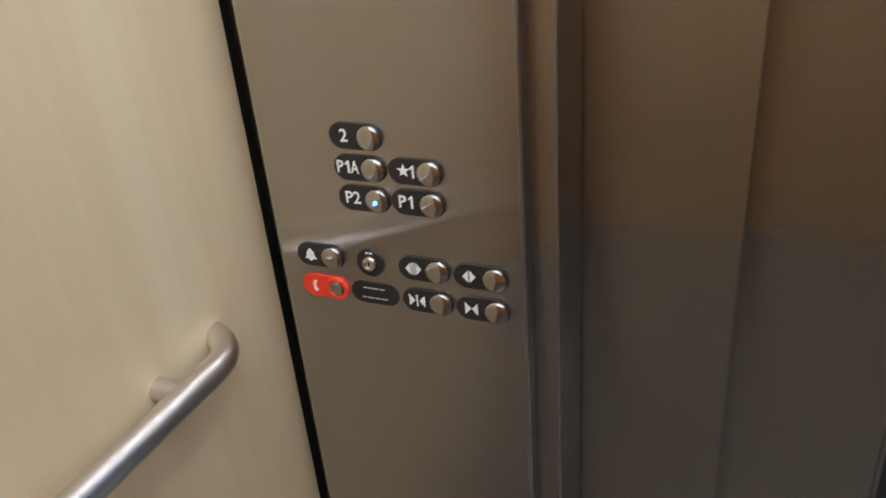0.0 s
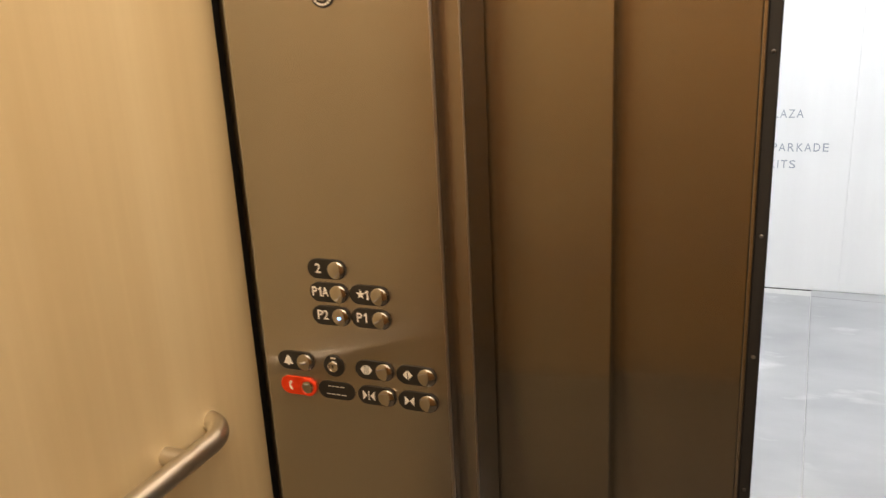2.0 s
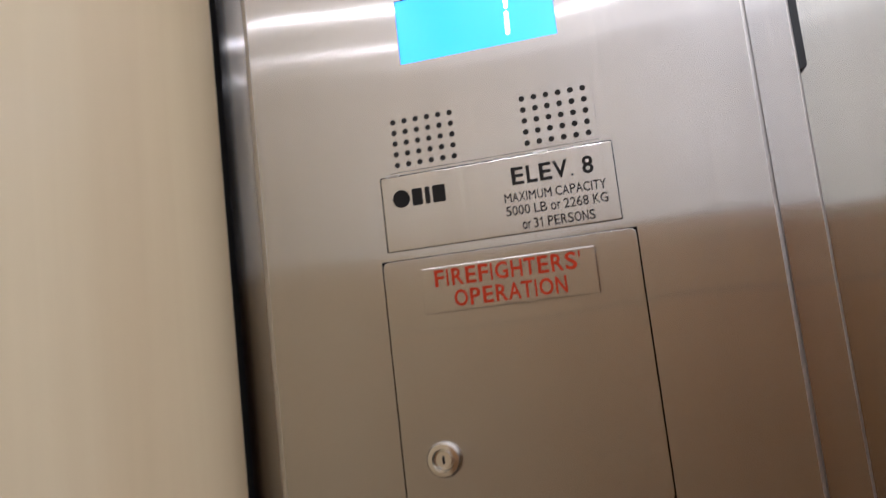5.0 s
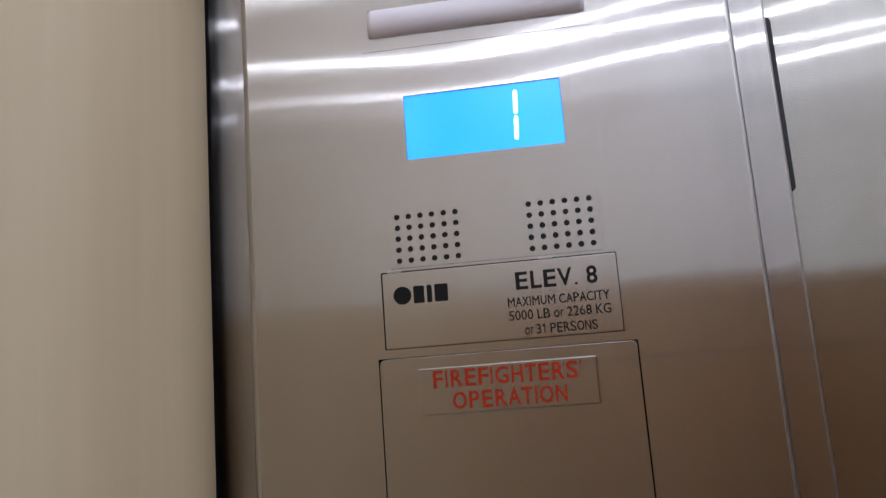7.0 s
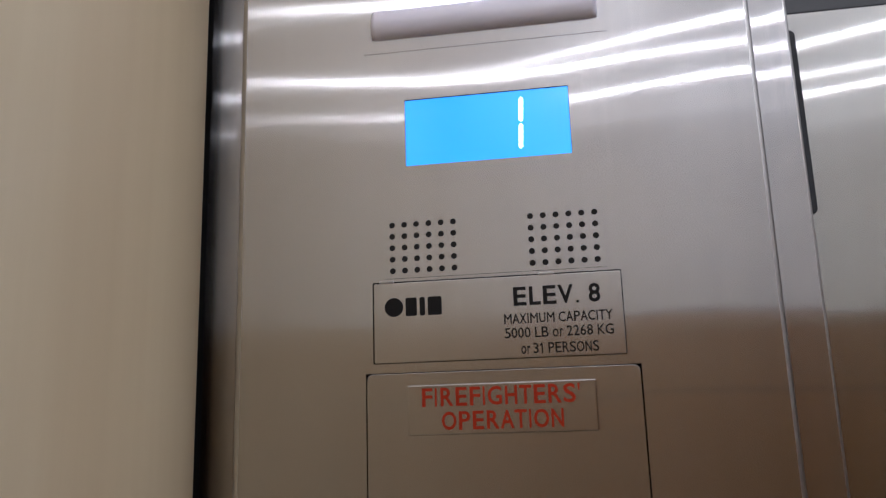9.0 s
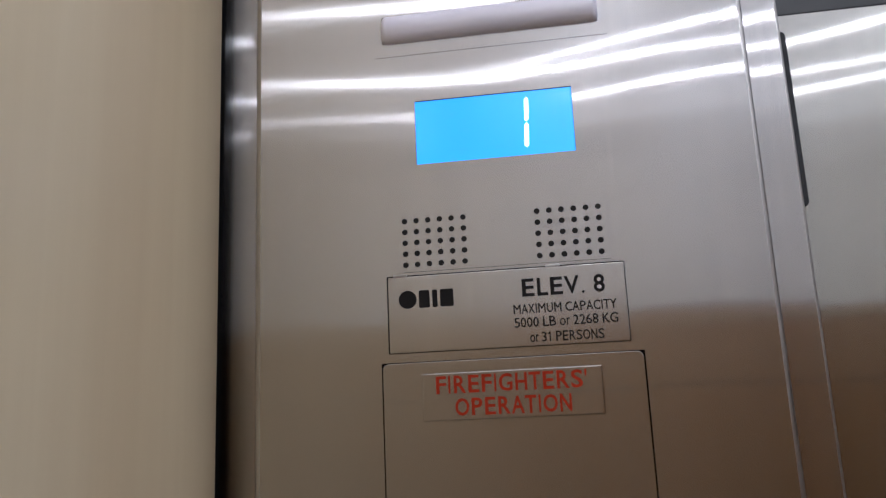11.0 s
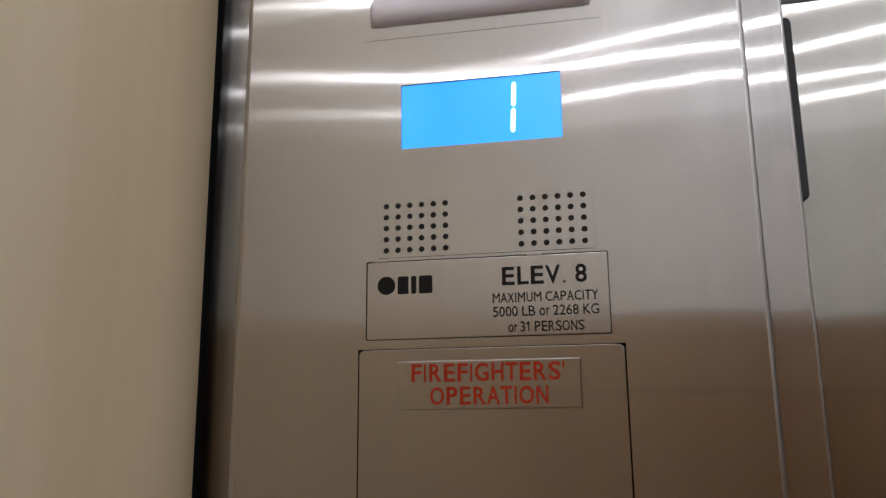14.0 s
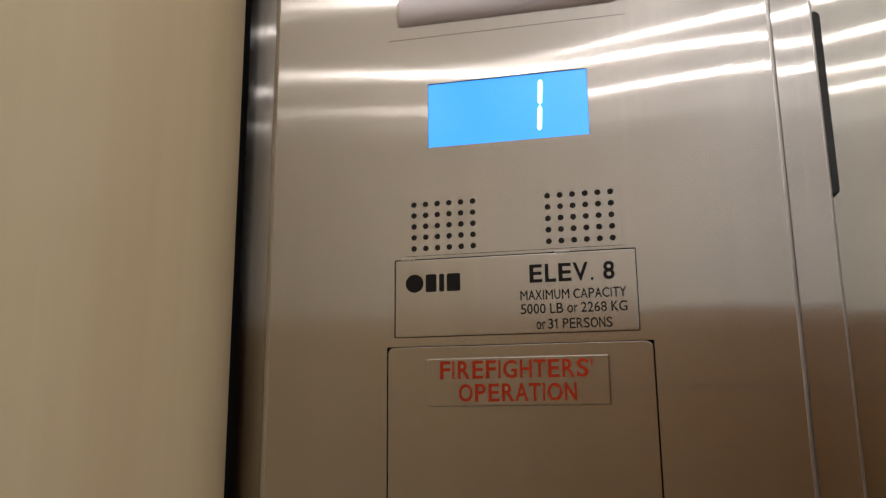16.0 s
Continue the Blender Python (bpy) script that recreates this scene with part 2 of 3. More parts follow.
def part(name, bm, mat, parent=None, label="", at=(0, 0, 0), smooth=False):
    """Links a bmesh, given round the place at, as one mesh object under a thing or part."""
    mesh = bm
    if isinstance(bm, bmesh.types.BMesh):
        mesh = bpy.data.meshes.new(name)
        bmesh.ops.recalc_face_normals(bm, faces=bm.faces)
        bm.to_mesh(mesh)
        bm.free()
        if smooth:
            mesh.shade_smooth()
            mesh.set_sharp_from_angle(angle=radians(38))
    if mat and not mesh.materials:
        mesh.materials.append(mat)
    ob = new(name, mesh)
    WHERE[ob.name] = Vector(at)
    if parent:
        ob.parent = parent
        ob.location = Vector(at) - WHERE[parent.name]
    else:
        ob.location = at
    return tagged(ob, label) if label else ob


def box(x0, x1, y0, y1, z0, z1, bevel=0.0, bm=None, segments=2):
    made = bmesh.new()
    bmesh.ops.create_cube(made, size=1.0)
    bmesh.ops.scale(made, vec=(x1 - x0, y1 - y0, z1 - z0), verts=made.verts)
    bmesh.ops.translate(made, vec=((x0 + x1) / 2, (y0 + y1) / 2, (z0 + z1) / 2), verts=made.verts)
    if bevel:
        bmesh.ops.bevel(made, geom=made.edges[:], offset=bevel, segments=segments, affect="EDGES", profile=0.5)
    return joined(bm, made)


def joined(bm, made):
    if bm is None:
        return made
    mesh = bpy.data.meshes.new("joint")
    made.to_mesh(mesh)
    made.free()
    bm.from_mesh(mesh)
    bpy.data.meshes.remove(mesh)
    return bm


def slab(outline, y0, y1, bevel=0.0, bm=None, segments=2):
    """A plate with the outline (x, z), its face at y0 towards the car and its back at y1."""
    made = bmesh.new()
    front = made.faces.new([made.verts.new((x, y0, z)) for x, z in outline])
    out = bmesh.ops.extrude_face_region(made, geom=[front])
    bmesh.ops.translate(made, vec=(0, y1 - y0, 0), verts=[v for v in out["geom"] if isinstance(v, bmesh.types.BMVert)])
    if bevel:
        edges = [e for e in made.edges if all(abs(v.co.y - y0) < 1e-7 for v in e.verts)]
        bmesh.ops.bevel(made, geom=edges, offset=bevel, segments=segments, affect="EDGES", profile=0.5)
    return joined(bm, made)


def arc(cx, cz, r, a0, a1, n):
    return [(cx + r * math.cos(radians(a0 + (a1 - a0) * i / n)), cz + r * math.sin(radians(a0 + (a1 - a0) * i / n))) for i in range(n + 1)]


def round_rect(x0, x1, z0, z1, r, n=5):
    return (arc(x1 - r, z1 - r, r, 0, 90, n) + arc(x0 + r, z1 - r, r, 90, 180, n)
            + arc(x0 + r, z0 + r, r, 180, 270, n) + arc(x1 - r, z0 + r, r, 270, 360, n))


def disc(cx, cz, r, n=28):
    return arc(cx, cz, r, 0, 360 - 360 / n, n - 1)


def turned(profile, n=32, bm=None, at=(0, 0, 0)):
    """A solid turned round the y axis from (radius, y) pairs, closed at both ends."""
    made = bmesh.new()
    rings = []
    for r, y in profile:
        rings.append([made.verts.new((at[0] + r * math.cos(2 * math.pi * i / n), at[1] + y, at[2] + r * math.sin(2 * math.pi * i / n))) for i in range(n)])
    for a, b in zip(rings, rings[1:]):
        for i in range(n):
            made.faces.new((a[i], a[(i + 1) % n], b[(i + 1) % n], b[i]))
    made.faces.new(rings[0])
    made.faces.new(rings[-1][::-1])
    return joined(bm, made)


def upright(plan, z0, z1, bm=None):
    """A closed plan outline (x, y) raised from z0 to z1."""
    made = bmesh.new()
    low = made.faces.new([made.verts.new((x, y, z0)) for x, y in plan])
    out = bmesh.ops.extrude_face_region(made, geom=[low])
    bmesh.ops.translate(made, vec=(0, 0, z1 - z0), verts=[v for v in out["geom"] if isinstance(v, bmesh.types.BMVert)])
    return joined(bm, made)


def sheet(x0, x1, z0, z1, y0, y1, holes, round_left=0.0, round_right=0.0):
    """A flat metal sheet with rectangular openings right through it."""
    xs = sorted({x0, x1, *[h[0] for h in holes], *[h[1] for h in holes]})
    zs = sorted({z0, z1, *[h[2] for h in holes], *[h[3] for h in holes]})
    made = bmesh.new()
    grid = {(x, z): made.verts.new((x, y0, z)) for x in xs for z in zs}
    for xa, xb in zip(xs, xs[1:]):
        for za, zb in zip(zs, zs[1:]):
            mx, mz = (xa + xb) / 2, (za + zb) / 2
            if not any(h[0] < mx < h[1] and h[2] < mz < h[3] for h in holes):
                made.faces.new((grid[xa, za], grid[xb, za], grid[xb, zb], grid[xa, zb]))
    for v in [v for v in made.verts if not v.link_faces]:
        made.verts.remove(v)
    out = bmesh.ops.extrude_face_region(made, geom=made.faces[:])
    bmesh.ops.translate(made, vec=(0, y1 - y0, 0), verts=[v for v in out["geom"] if isinstance(v, bmesh.types.BMVert)])
    for x, r in ((x0, round_left), (x1, round_right)):
        edges = [e for e in made.edges if all(abs(v.co.x - x) < 1e-6 and abs(v.co.y - y0) < 1e-6 for v in e.verts)]
        if r and edges:
            bmesh.ops.bevel(made, geom=edges, offset=r, segments=4, affect="EDGES", profile=0.5)
    return made


def lettering(text, x0, x1, z, height, y, depth=0.0006, bold=0.0, heavy=0.0):
    """Words as raised letters that face the car: left edge, right edge, middle height and capital height."""
    curve = bpy.data.curves.new("text", "FONT")
    curve.body, curve.size, curve.extrude, curve.resolution_u, curve.offset = text, 1.0, 0.5, 3, bold
    ob = bpy.data.objects.new("text", curve)
    mesh = bpy.data.meshes.new_from_object(ob)
    bm = bmesh.new()
    bm.from_mesh(mesh)
    bpy.data.objects.remove(ob)
    bpy.data.curves.remove(curve)
    bpy.data.meshes.remove(mesh)
    lo = [min(v.co[i] for v in bm.verts) for i in range(2)]
    hi = [max(v.co[i] for v in bm.verts) for i in range(2)]
    for v in bm.verts:
        u, w, d = v.co
        v.co = (x0 + (x1 - x0) * (u - lo[0]) / (hi[0] - lo[0]), y + (0.5 - d) * depth - depth, z + height * ((w - lo[1]) / (hi[1] - lo[1]) - 0.5))
    if heavy:
        # broader strokes: the letters doubled a hair to each side
        base = bm.verts[:] + bm.edges[:] + bm.faces[:]
        for n, (dx, dz) in enumerate(((-heavy, 0), (heavy, 0), (0, heavy), (0, -heavy))):
            more = bmesh.ops.duplicate(bm, geom=base)
            bmesh.ops.translate(bm, vec=(dx, -0.000012 * (n + 1), dz), verts=[v for v in more["geom"] if isinstance(v, bmesh.types.BMVert)])
    return bm


# letter shapes of a plain grotesque, in thousandths of its size: ink width, space before it, whole advance
GLYPHS = {"A": (640, 14, 667), "B": (553, 74, 667), "C": (637, 44, 722), "D": (600, 81, 722), "E": (530, 86, 667), "F": (497, 86, 611),
          "G": (660, 44, 778), "H": (568, 77, 722), "I": (92, 93, 278), "K": (587, 76, 667), "L": (461, 76, 556), "M": (688, 73, 833),
          "N": (570, 76, 722), "O": (702, 38, 778), "P": (536, 86, 667), "R": (600, 88, 722), "S": (571, 49, 667), "T": (572, 20, 611),
          "U": (565, 79, 722), "V": (627, 20, 667), "W": (912, 16, 944), "X": (626, 20, 667), "Y": (636, 16, 667), "Z": (562, 24, 611),
          "1": (262, 101, 556), ".": (104, 87, 278), "'": (90, 53, 191), "o": (480, 38, 556), "r": (255, 77, 333), " ": (0, 0, 278)}
PARTIAL = {".": (0.0, 0.145), "'": (0.64, 1.0), "o": (-0.02, 0.75), "r": (0.0, 0.75)}


def words(text, x0, x1, z, height, y, mat, parent, depth=0.0003, bold=0.012, label="", heavy=0.0, track=0):
    """A line of lettering, each word a part of its own, every letter at its own width."""
    spans, pen = [], 0
    for c in text:
        wide, before, advance = GLYPHS.get(c, (470, 42, 556))
        spans.append((pen + before, pen + before + wide))
        pen += advance + track
    first, last = spans[0][0], spans[-1][1]
    unit = (x1 - x0) / (last - first)
    bm = None
    for c, (a, b) in zip(text + " ", spans + [(0, 0)]):
        if c == " ":
            part("lettering", bm, mat, parent, label)
            bm = None
            continue
        if c == "1":
            ax, bx = x0 + (a - first) * unit, x0 + (b - first) * unit
            stem, top, foot = (bx - ax) * 0.38, z + height / 2, z - height / 2
            figure_one = [(bx, top), (bx - stem * 0.75, top), (ax, top - height * 0.20), (ax, top - height * 0.31), (bx - stem, top - height * 0.24), (bx - stem, foot), (bx, foot)]
            bm = slab(figure_one, y - depth, y, bm=bm)
            continue
        low, high = PARTIAL.get(c, (0.0, 1.0))
        mid = z + height * ((low + high) / 2 - 0.5)
        bm = joined(bm, lettering(c, x0 + (a - first) * unit, x0 + (b - first) * unit, mid, height * (high - low), y, depth, bold, heavy))


# ---------------------------------------------------------------- the car: walls, floor, ceiling
WALL_X, CAR_RIGHT, CAR_BACK, CAR_TOP = -0.128, 1.90, -1.65, 2.50


def structure(name, bm, mat, label, category, smooth=False):
    ob = part(name, bm, mat, smooth=smooth)
    return tagged(ob, label, category, kind="structure")


def worn_edges(ob):
    """The narrow rounded folds of a sheet are rubbed to a duller metal."""
    ob.data.materials.append(CUT_EDGE)
    for face in ob.data.polygons:
        if abs(face.normal.x) > 0.15 and face.normal.y < -0.15 and abs(face.normal.z) < 0.1:
            face.material_index = 1


structure("wall_left", box(WALL_X - 0.02, WALL_X, CAR_BACK, 0.028, 0.0, CAR_TOP, 0.0015), WOOD, "pale maple laminate wall panel of the elevator car", "wall")
structure("wall_back", box(WALL_X - 0.02, CAR_RIGHT + 0.02, CAR_BACK - 0.03, CAR_BACK - 0.001, 1.758, 1.960), MID_MIRRORED_WOOD, "unseen back wall band of the elevator car, browned to shade its reflection in the steel", "wall")
structure("wall_back_lower", box(WALL_X - 0.02, CAR_RIGHT + 0.02, CAR_BACK - 0.03, CAR_BACK - 0.001, 0.0, 1.753), LOW_MIRRORED_WOOD, "unseen lower back wall of the elevator car, browned to shade its reflection in the steel", "wall")
# upper back and right walls paled to put lamp-washed brightness into the reflections
structure("wall_back_frieze", box(WALL_X - 0.02, CAR_RIGHT + 0.02, CAR_BACK - 0.03, CAR_BACK - 0.001, 1.965, CAR_TOP), CEILING_PAINT, "unseen upper back wall, paled for the lit zone mirrored in the steel", "wall")
structure("wall_right", box(CAR_RIGHT, CAR_RIGHT + 0.02, CAR_BACK, 0.03, 0.0, 1.960, 0.0015), DARK_MIRRORED_WOOD, "unseen side wall of the elevator car, darkened to shade its reflection in the door", "wall")
structure("wall_right_frieze", box(CAR_RIGHT, CAR_RIGHT + 0.02, CAR_BACK, 0.03, 1.965, CAR_TOP, 0.0015), CEILING_PAINT, "unseen upper side wall, paled for the lit zone mirrored in the steel", "wall")
structure("floor", box(WALL_X - 0.02, CAR_RIGHT + 0.02, CAR_BACK - 0.03, 0.205, -0.03, 0.0), CAR_FLOOR, "polished dark stone floor of the elevator car", "floor")
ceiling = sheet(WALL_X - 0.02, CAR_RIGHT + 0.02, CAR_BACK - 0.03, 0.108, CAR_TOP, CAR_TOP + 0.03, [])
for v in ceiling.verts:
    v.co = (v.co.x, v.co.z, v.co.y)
structure("ceiling", ceiling, FILL_CEILING, "unseen white ceiling of the elevator car with an added fill glow", "ceiling")

# recessed steel strip between the side wall and the control panel; near-black sheets paint the gap's shade at the wall
structure("wall_reveal_side", box(-0.172, -0.162, -0.01, 0.07, 0.0, CAR_TOP), CAVITY_SHADE, "near-black sheet painting the shade of the gap behind the wall edge", "wall")
structure("wall_reveal", box(-0.16, -0.05, 0.062, 0.07, 0.0, CAR_TOP), CAVITY_SHADE, "near-black sheet painting the shade of the gap behind the wall edge", "wall")
roll = [(-0.124 - 0.016 * math.sin(radians(a)), 0.063 - 0.016 * math.cos(radians(a))) for a in range(0, 81, 10)]
strip = [(-0.088, 0.047)] + roll + [(-0.139, 0.066), (-0.088, 0.066)]
structure("front_return_edge", upright(strip, 0.0, CAR_TOP), STEEL, "recessed brushed stainless steel strip beside the control panel", "wall", smooth=True)

r = 0.002
column = ([(0.236, 0.030)] + [(0.270 - r + r * math.cos(radians(a)), 0.030 + r + r * math.sin(radians(a))) for a in range(270, 361, 18)]
          + [(0.275, 0.118), (0.272, 0.118)] + [(0.268 - 0.003, 0.033), (0.236, 0.033)])
post_sheet = structure("door_column", upright(column, 0.0, CAR_TOP), STEEL, "stepped brushed stainless steel column beside the door", "column", smooth=True)
worn_edges(post_sheet)
structure("return_backing", box(-0.09, 0.262, 0.036, 0.05, 0.0, CAR_TOP), CAVITY_SHADE, "near-black backing painting the shade behind the control panel", "wall")
structure("front_return_top", box(-0.0905, 0.2395, 0.0, 0.003, 2.0163, CAR_TOP, 0.0005), STEEL, "brushed stainless steel sheet above the control panel", "wall")
structure("door_header", box(0.276, 1.36, 0.1243, 0.20, 2.013, CAR_TOP + 0.03, 0.001), HEADER_PAINT, "dark steel header above the car door", "header")
structure("front_return_right", box(1.35, CAR_RIGHT, 0.0, 0.12, 0.0, CAR_TOP, 0.003), STEEL, "brushed stainless steel front return of the car", "wall")

# black bumper strip behind the column
bumper = tagged(part("bumper_strip", slab(round_rect(0.2715, 0.2800, 1.838, 1.966, 0.004), 0.052, 0.062, 0.001), RUBBER), "black plastic strip beside the door column", "bumper")

# ---------------------------------------------------------------- doors, nearly closed
SLOW_LEAD, FAST_LEAD = 0.462, 0.659
door = thing("door_1", (FAST_LEAD, 0.165, 0.0), "two-panel brushed stainless steel sliding door, nearly closed", "elevator door", "structure")


def door_leaf(name, lead, y, back, label):
    leaf = part(name, box(lead - 0.56, lead, y, y + back, 0.008, 2.10, 0.002), DOOR_STEEL, door, label)
    return leaf


door_leaf("slow_panel", SLOW_LEAD, 0.125, 0.028, "brushed stainless steel door leaf")
door_leaf("fast_panel", FAST_LEAD - 0.006, 0.165, 0.008, "brushed stainless steel door leaf")
part("edge_trim", box(FAST_LEAD - 0.0055, FAST_LEAD, 0.1645, 0.170, 0.008, 2.10, 0.001), STEEL, door, "bright steel edge strip")
edge = part("safety_edge", box(FAST_LEAD + 0.0004, FAST_LEAD + 0.019, 0.169, 0.208, 0.008, 2.10, 0.0025), RUBBER, door, "black rubber safety edge")
first = part("screw", turned([(0.0032, 0.0), (0.0032, -0.0005), (0.0023, -0.0012), (0.0009, -0.0014)], 14), PORTAL_METAL, edge, at=(FAST_LEAD + 0.010, 0.169, 0.32), smooth=True)
for z in (0.67, 0.90, 1.09, 1.35, 1.70, 2.0):
    part("screw", first.data, None, edge, at=(FAST_LEAD + 0.010, 0.169, z))
hall_door = thing("door_2", (FAST_LEAD, 0.235, 0.0), "dark grey metal landing door, nearly closed", "landing door", "structure")
part("slow_panel", box(0.03, SLOW_LEAD - 0.005, 0.262, 0.285, 0.008, 2.10, 0.002), PORTAL_METAL, hall_door)
part("fast_panel", box(0.05, FAST_LEAD - 0.003, 0.225, 0.250, 0.008, 2.10, 0.002), PORTAL_METAL, hall_door)

# ---------------------------------------------------------------- lobby
structure("portal_left_inner", upright([(0.330, 0.300), (0.3555, 0.640), (0.25, 0.640), (0.25, 0.300)], 0.0, 2.2), PORTAL_METAL, "dark blue-grey metal portal lining", "portal")
structure("portal_left_outer", upright([(0.3558, 0.645), (0.383, 1.005), (0.25, 1.005), (0.25, 0.645)], 0.0, 2.2), PORTAL_METAL, "dark blue-grey metal portal lining", "portal")
structure("portal_right", box(1.40, 1.50, 0.30, 1.005, 0.0, 2.2, 0.001), PORTAL_METAL, "dark blue-grey metal portal lining", "portal")
structure("portal_top", box(0.25, 1.50, 0.29, 1.005, 2.2, 2.3, 0.001), PORTAL_METAL, "dark blue-grey metal portal lining", "portal")
structure("lobby_wall_near_left", box(-3.0, 0.37, 0.92, 1.0, 0.0, 2.9), HALL_WHITE, "white lobby wall beside the elevator", "wall")
structure("lobby_wall_near_right", box(1.50, 4.5, 0.92, 1.0, 0.0, 2.9), HALL_WHITE, "white lobby wall beside the elevator", "wall")
structure("lobby_wall_near_top", box(0.37, 1.50, 0.92, 1.0, 2.3, 2.9), HALL_WHITE, "white lobby wall above the elevator", "wall")
far_wall = structure("lobby_wall_far", box(-3.0, 4.5, 3.176, 3.25, 0.0, 2.9), HALL_WHITE, "white panelled lobby wall with grey lettering", "wall")
structure("lobby_wall_end", box(-3.1, -3.0, 0.92, 3.25, 0.0, 2.9), HALL_WHITE, "white end wall of the lobby", "wall")
structure("lobby_wall_end_far", box(4.5, 4.6, 0.92, 3.25, 0.0, 2.9), HALL_WHITE, "white end wall of the lobby", "wall")
structure("lobby_ceiling", box(-3.0, 4.5, 0.92, 3.25, 2.9, 2.95), HALL_WHITE, "white lobby ceiling", "ceiling")
structure("shaft_wall_left", box(-0.6, 0.25, 0.285, 0.31, 0.0, 2.4), CAVITY_SHADE, "dark elevator shaft wall", "wall")
lobby_floor = structure("lobby_floor", box(-3.0, 4.5, 0.21, 3.17, -0.03, -0.003), GROUT, "pale grout bed of the lobby floor", "floor")

# ---------------------------------------------------------------- lamps
# the last two, at y -0.40, are added unseen fill for the maple wall
LAMPS = ((0.284, -0.864), (0.827, -0.940), (0.180, -1.241), (0.606, -1.353), (0.25, -0.40), (0.82, -0.40))


def hung(bm):
    """Turns a shape made round the y axis so that it hangs down from a ceiling."""
    bmesh.ops.rotate(bm, cent=(0, 0, 0), matrix=Matrix.Rotation(radians(90), 3, "X"), verts=bm.verts)
    return bm


lamp_at = (*LAMPS[0], CAR_TOP)
lamp = thing("ceiling_lamp", lamp_at, "small round warm white downlight with a black ring in the ceiling", "ceiling lamp", group="lamps in the car ceiling")
part("frame", hung(turned([(0.0080, 0.0), (0.0300, 0.0), (0.0300, -0.0022), (0.0280, -0.0034), (0.0110, -0.0034), (0.0092, -0.0010)], 40)), BLACK, lamp, at=lamp_at, smooth=True)
part("diffuser", hung(turned([(0.0080, -0.0012), (0.0080, -0.0022), (0.0060, -0.0026)], 32)), LAMP_GLOW, lamp, at=lamp_at, smooth=True)
for x, y in LAMPS[1:]:
    copy_thing(lamp, Matrix.Translation((x, y, CAR_TOP)))

hall_lamp = thing("lobby_lamp", (0.9, 2.1, 2.9), "long cool white lobby ceiling lamp", "ceiling lamp", group="lamps in the lobby ceiling")
part("frame", box(-0.62, 0.62, -0.12, 0.12, -0.03, 0.0, 0.004), CEILING_PAINT, hall_lamp, at=(0.9, 2.1, 2.9))
part("diffuser", box(-0.6, 0.6, -0.1, 0.1, -0.034, -0.029), HALL_GLOW, hall_lamp, at=(0.9, 2.1, 2.9))
for x in (-1.4, 3.2):
    copy_thing(hall_lamp, Matrix.Translation((x, 2.1, 2.9)))

# ---------------------------------------------------------------- handrail
RAIL_X, RAIL_Z, RAIL_R, RAIL_Y = -0.083, 0.8205, 0.0164, -0.108
rail = thing("handrail", (WALL_X, -0.8, RAIL_Z), "round satin stainless steel handrail bent back into the wall", "handrail")


def tube(path, radius, n=24, bm=None):
    made = bmesh.new()
    rings = []
    for i, p in enumerate(path):
        a, b = Vector(path[max(i - 1, 0)]), Vector(path[min(i + 1, len(path) - 1)])
        side = (b - a).normalized().cross(Vector((0, 0, 1))).normalized()
        rings.append([made.verts.new(Vector(p) + radius * (math.cos(2 * math.pi * k / n) * side + math.sin(2 * math.pi * k / n) * Vector((0, 0, 1)))) for k in range(n)])
    for a, b in zip(rings, rings[1:]):
        for k in range(n):
            made.faces.new((a[k], a[(k + 1) % n], b[(k + 1) % n], b[k]))
    made.faces.new(rings[0])
    made.faces.new(rings[-1][::-1])
    return joined(bm, made)


bend = 0.066
sweep = math.acos(1.0 - (RAIL_X - WALL_X + 0.004) / bend)


def bent(y, way):
    """The curved end of the rail, from its straight run into the wall at y."""
    start = y - way * bend * math.sin(sweep)
    return [(RAIL_X - bend * (1.0 - math.cos(sweep * k / 12)), start + way * bend * math.sin(sweep * k / 12), RAIL_Z) for k in range(13)]


path = bent(RAIL_Y, 1)[::-1] + [(RAIL_X, -0.5, RAIL_Z), (RAIL_X, -1.1, RAIL_Z)] + bent(-1.45, -1)
part("rail", tube(path, RAIL_R), RAIL, rail, at=(0, 0, 0), smooth=True)
for y in (-0.216, -0.78, -1.35):
    post = part("post", tube([(WALL_X, y, RAIL_Z - 0.002), (RAIL_X, y, RAIL_Z - 0.002)], 0.0142, 20), RAIL, rail, smooth=True)

# ---------------------------------------------------------------- control panel
panel = thing("control_panel", (0.075, 0.0, 0.06), "tall brushed stainless steel elevator control panel with buttons and key switches", "control panel")
CAB = (-0.0055, 0.1575, 1.5825, 1.7450)
SCR = (0.0220, 0.1265, 1.8745, 1.9190)
EML = (-0.0010, 0.1495, 1.9600, 1.9850)
holes = [CAB, SCR, EML]
worn_edges(part("faceplate", sheet(-0.0905, 0.2395, 0.06, 2.0155, 0.0, 0.028, holes, 0.0045, 0.0035), PANEL_STEEL, panel, smooth=True))

# cabinet door with its lock and red label
cab = part("cabinet_door", slab(round_rect(CAB[0] + 0.0006, CAB[1] - 0.0008, CAB[2] + 0.0008, CAB[3] - 0.0004, 0.004), 0.0002, 0.003, 0.0004), PANEL_STEEL, panel, "small brushed steel access door")
part("cabinet_inside", box(CAB[0] - 0.004, CAB[1] + 0.004, 0.0285, 0.031, CAB[2] - 0.004, CAB[3] + 0.004), CAVITY_SHADE, panel)
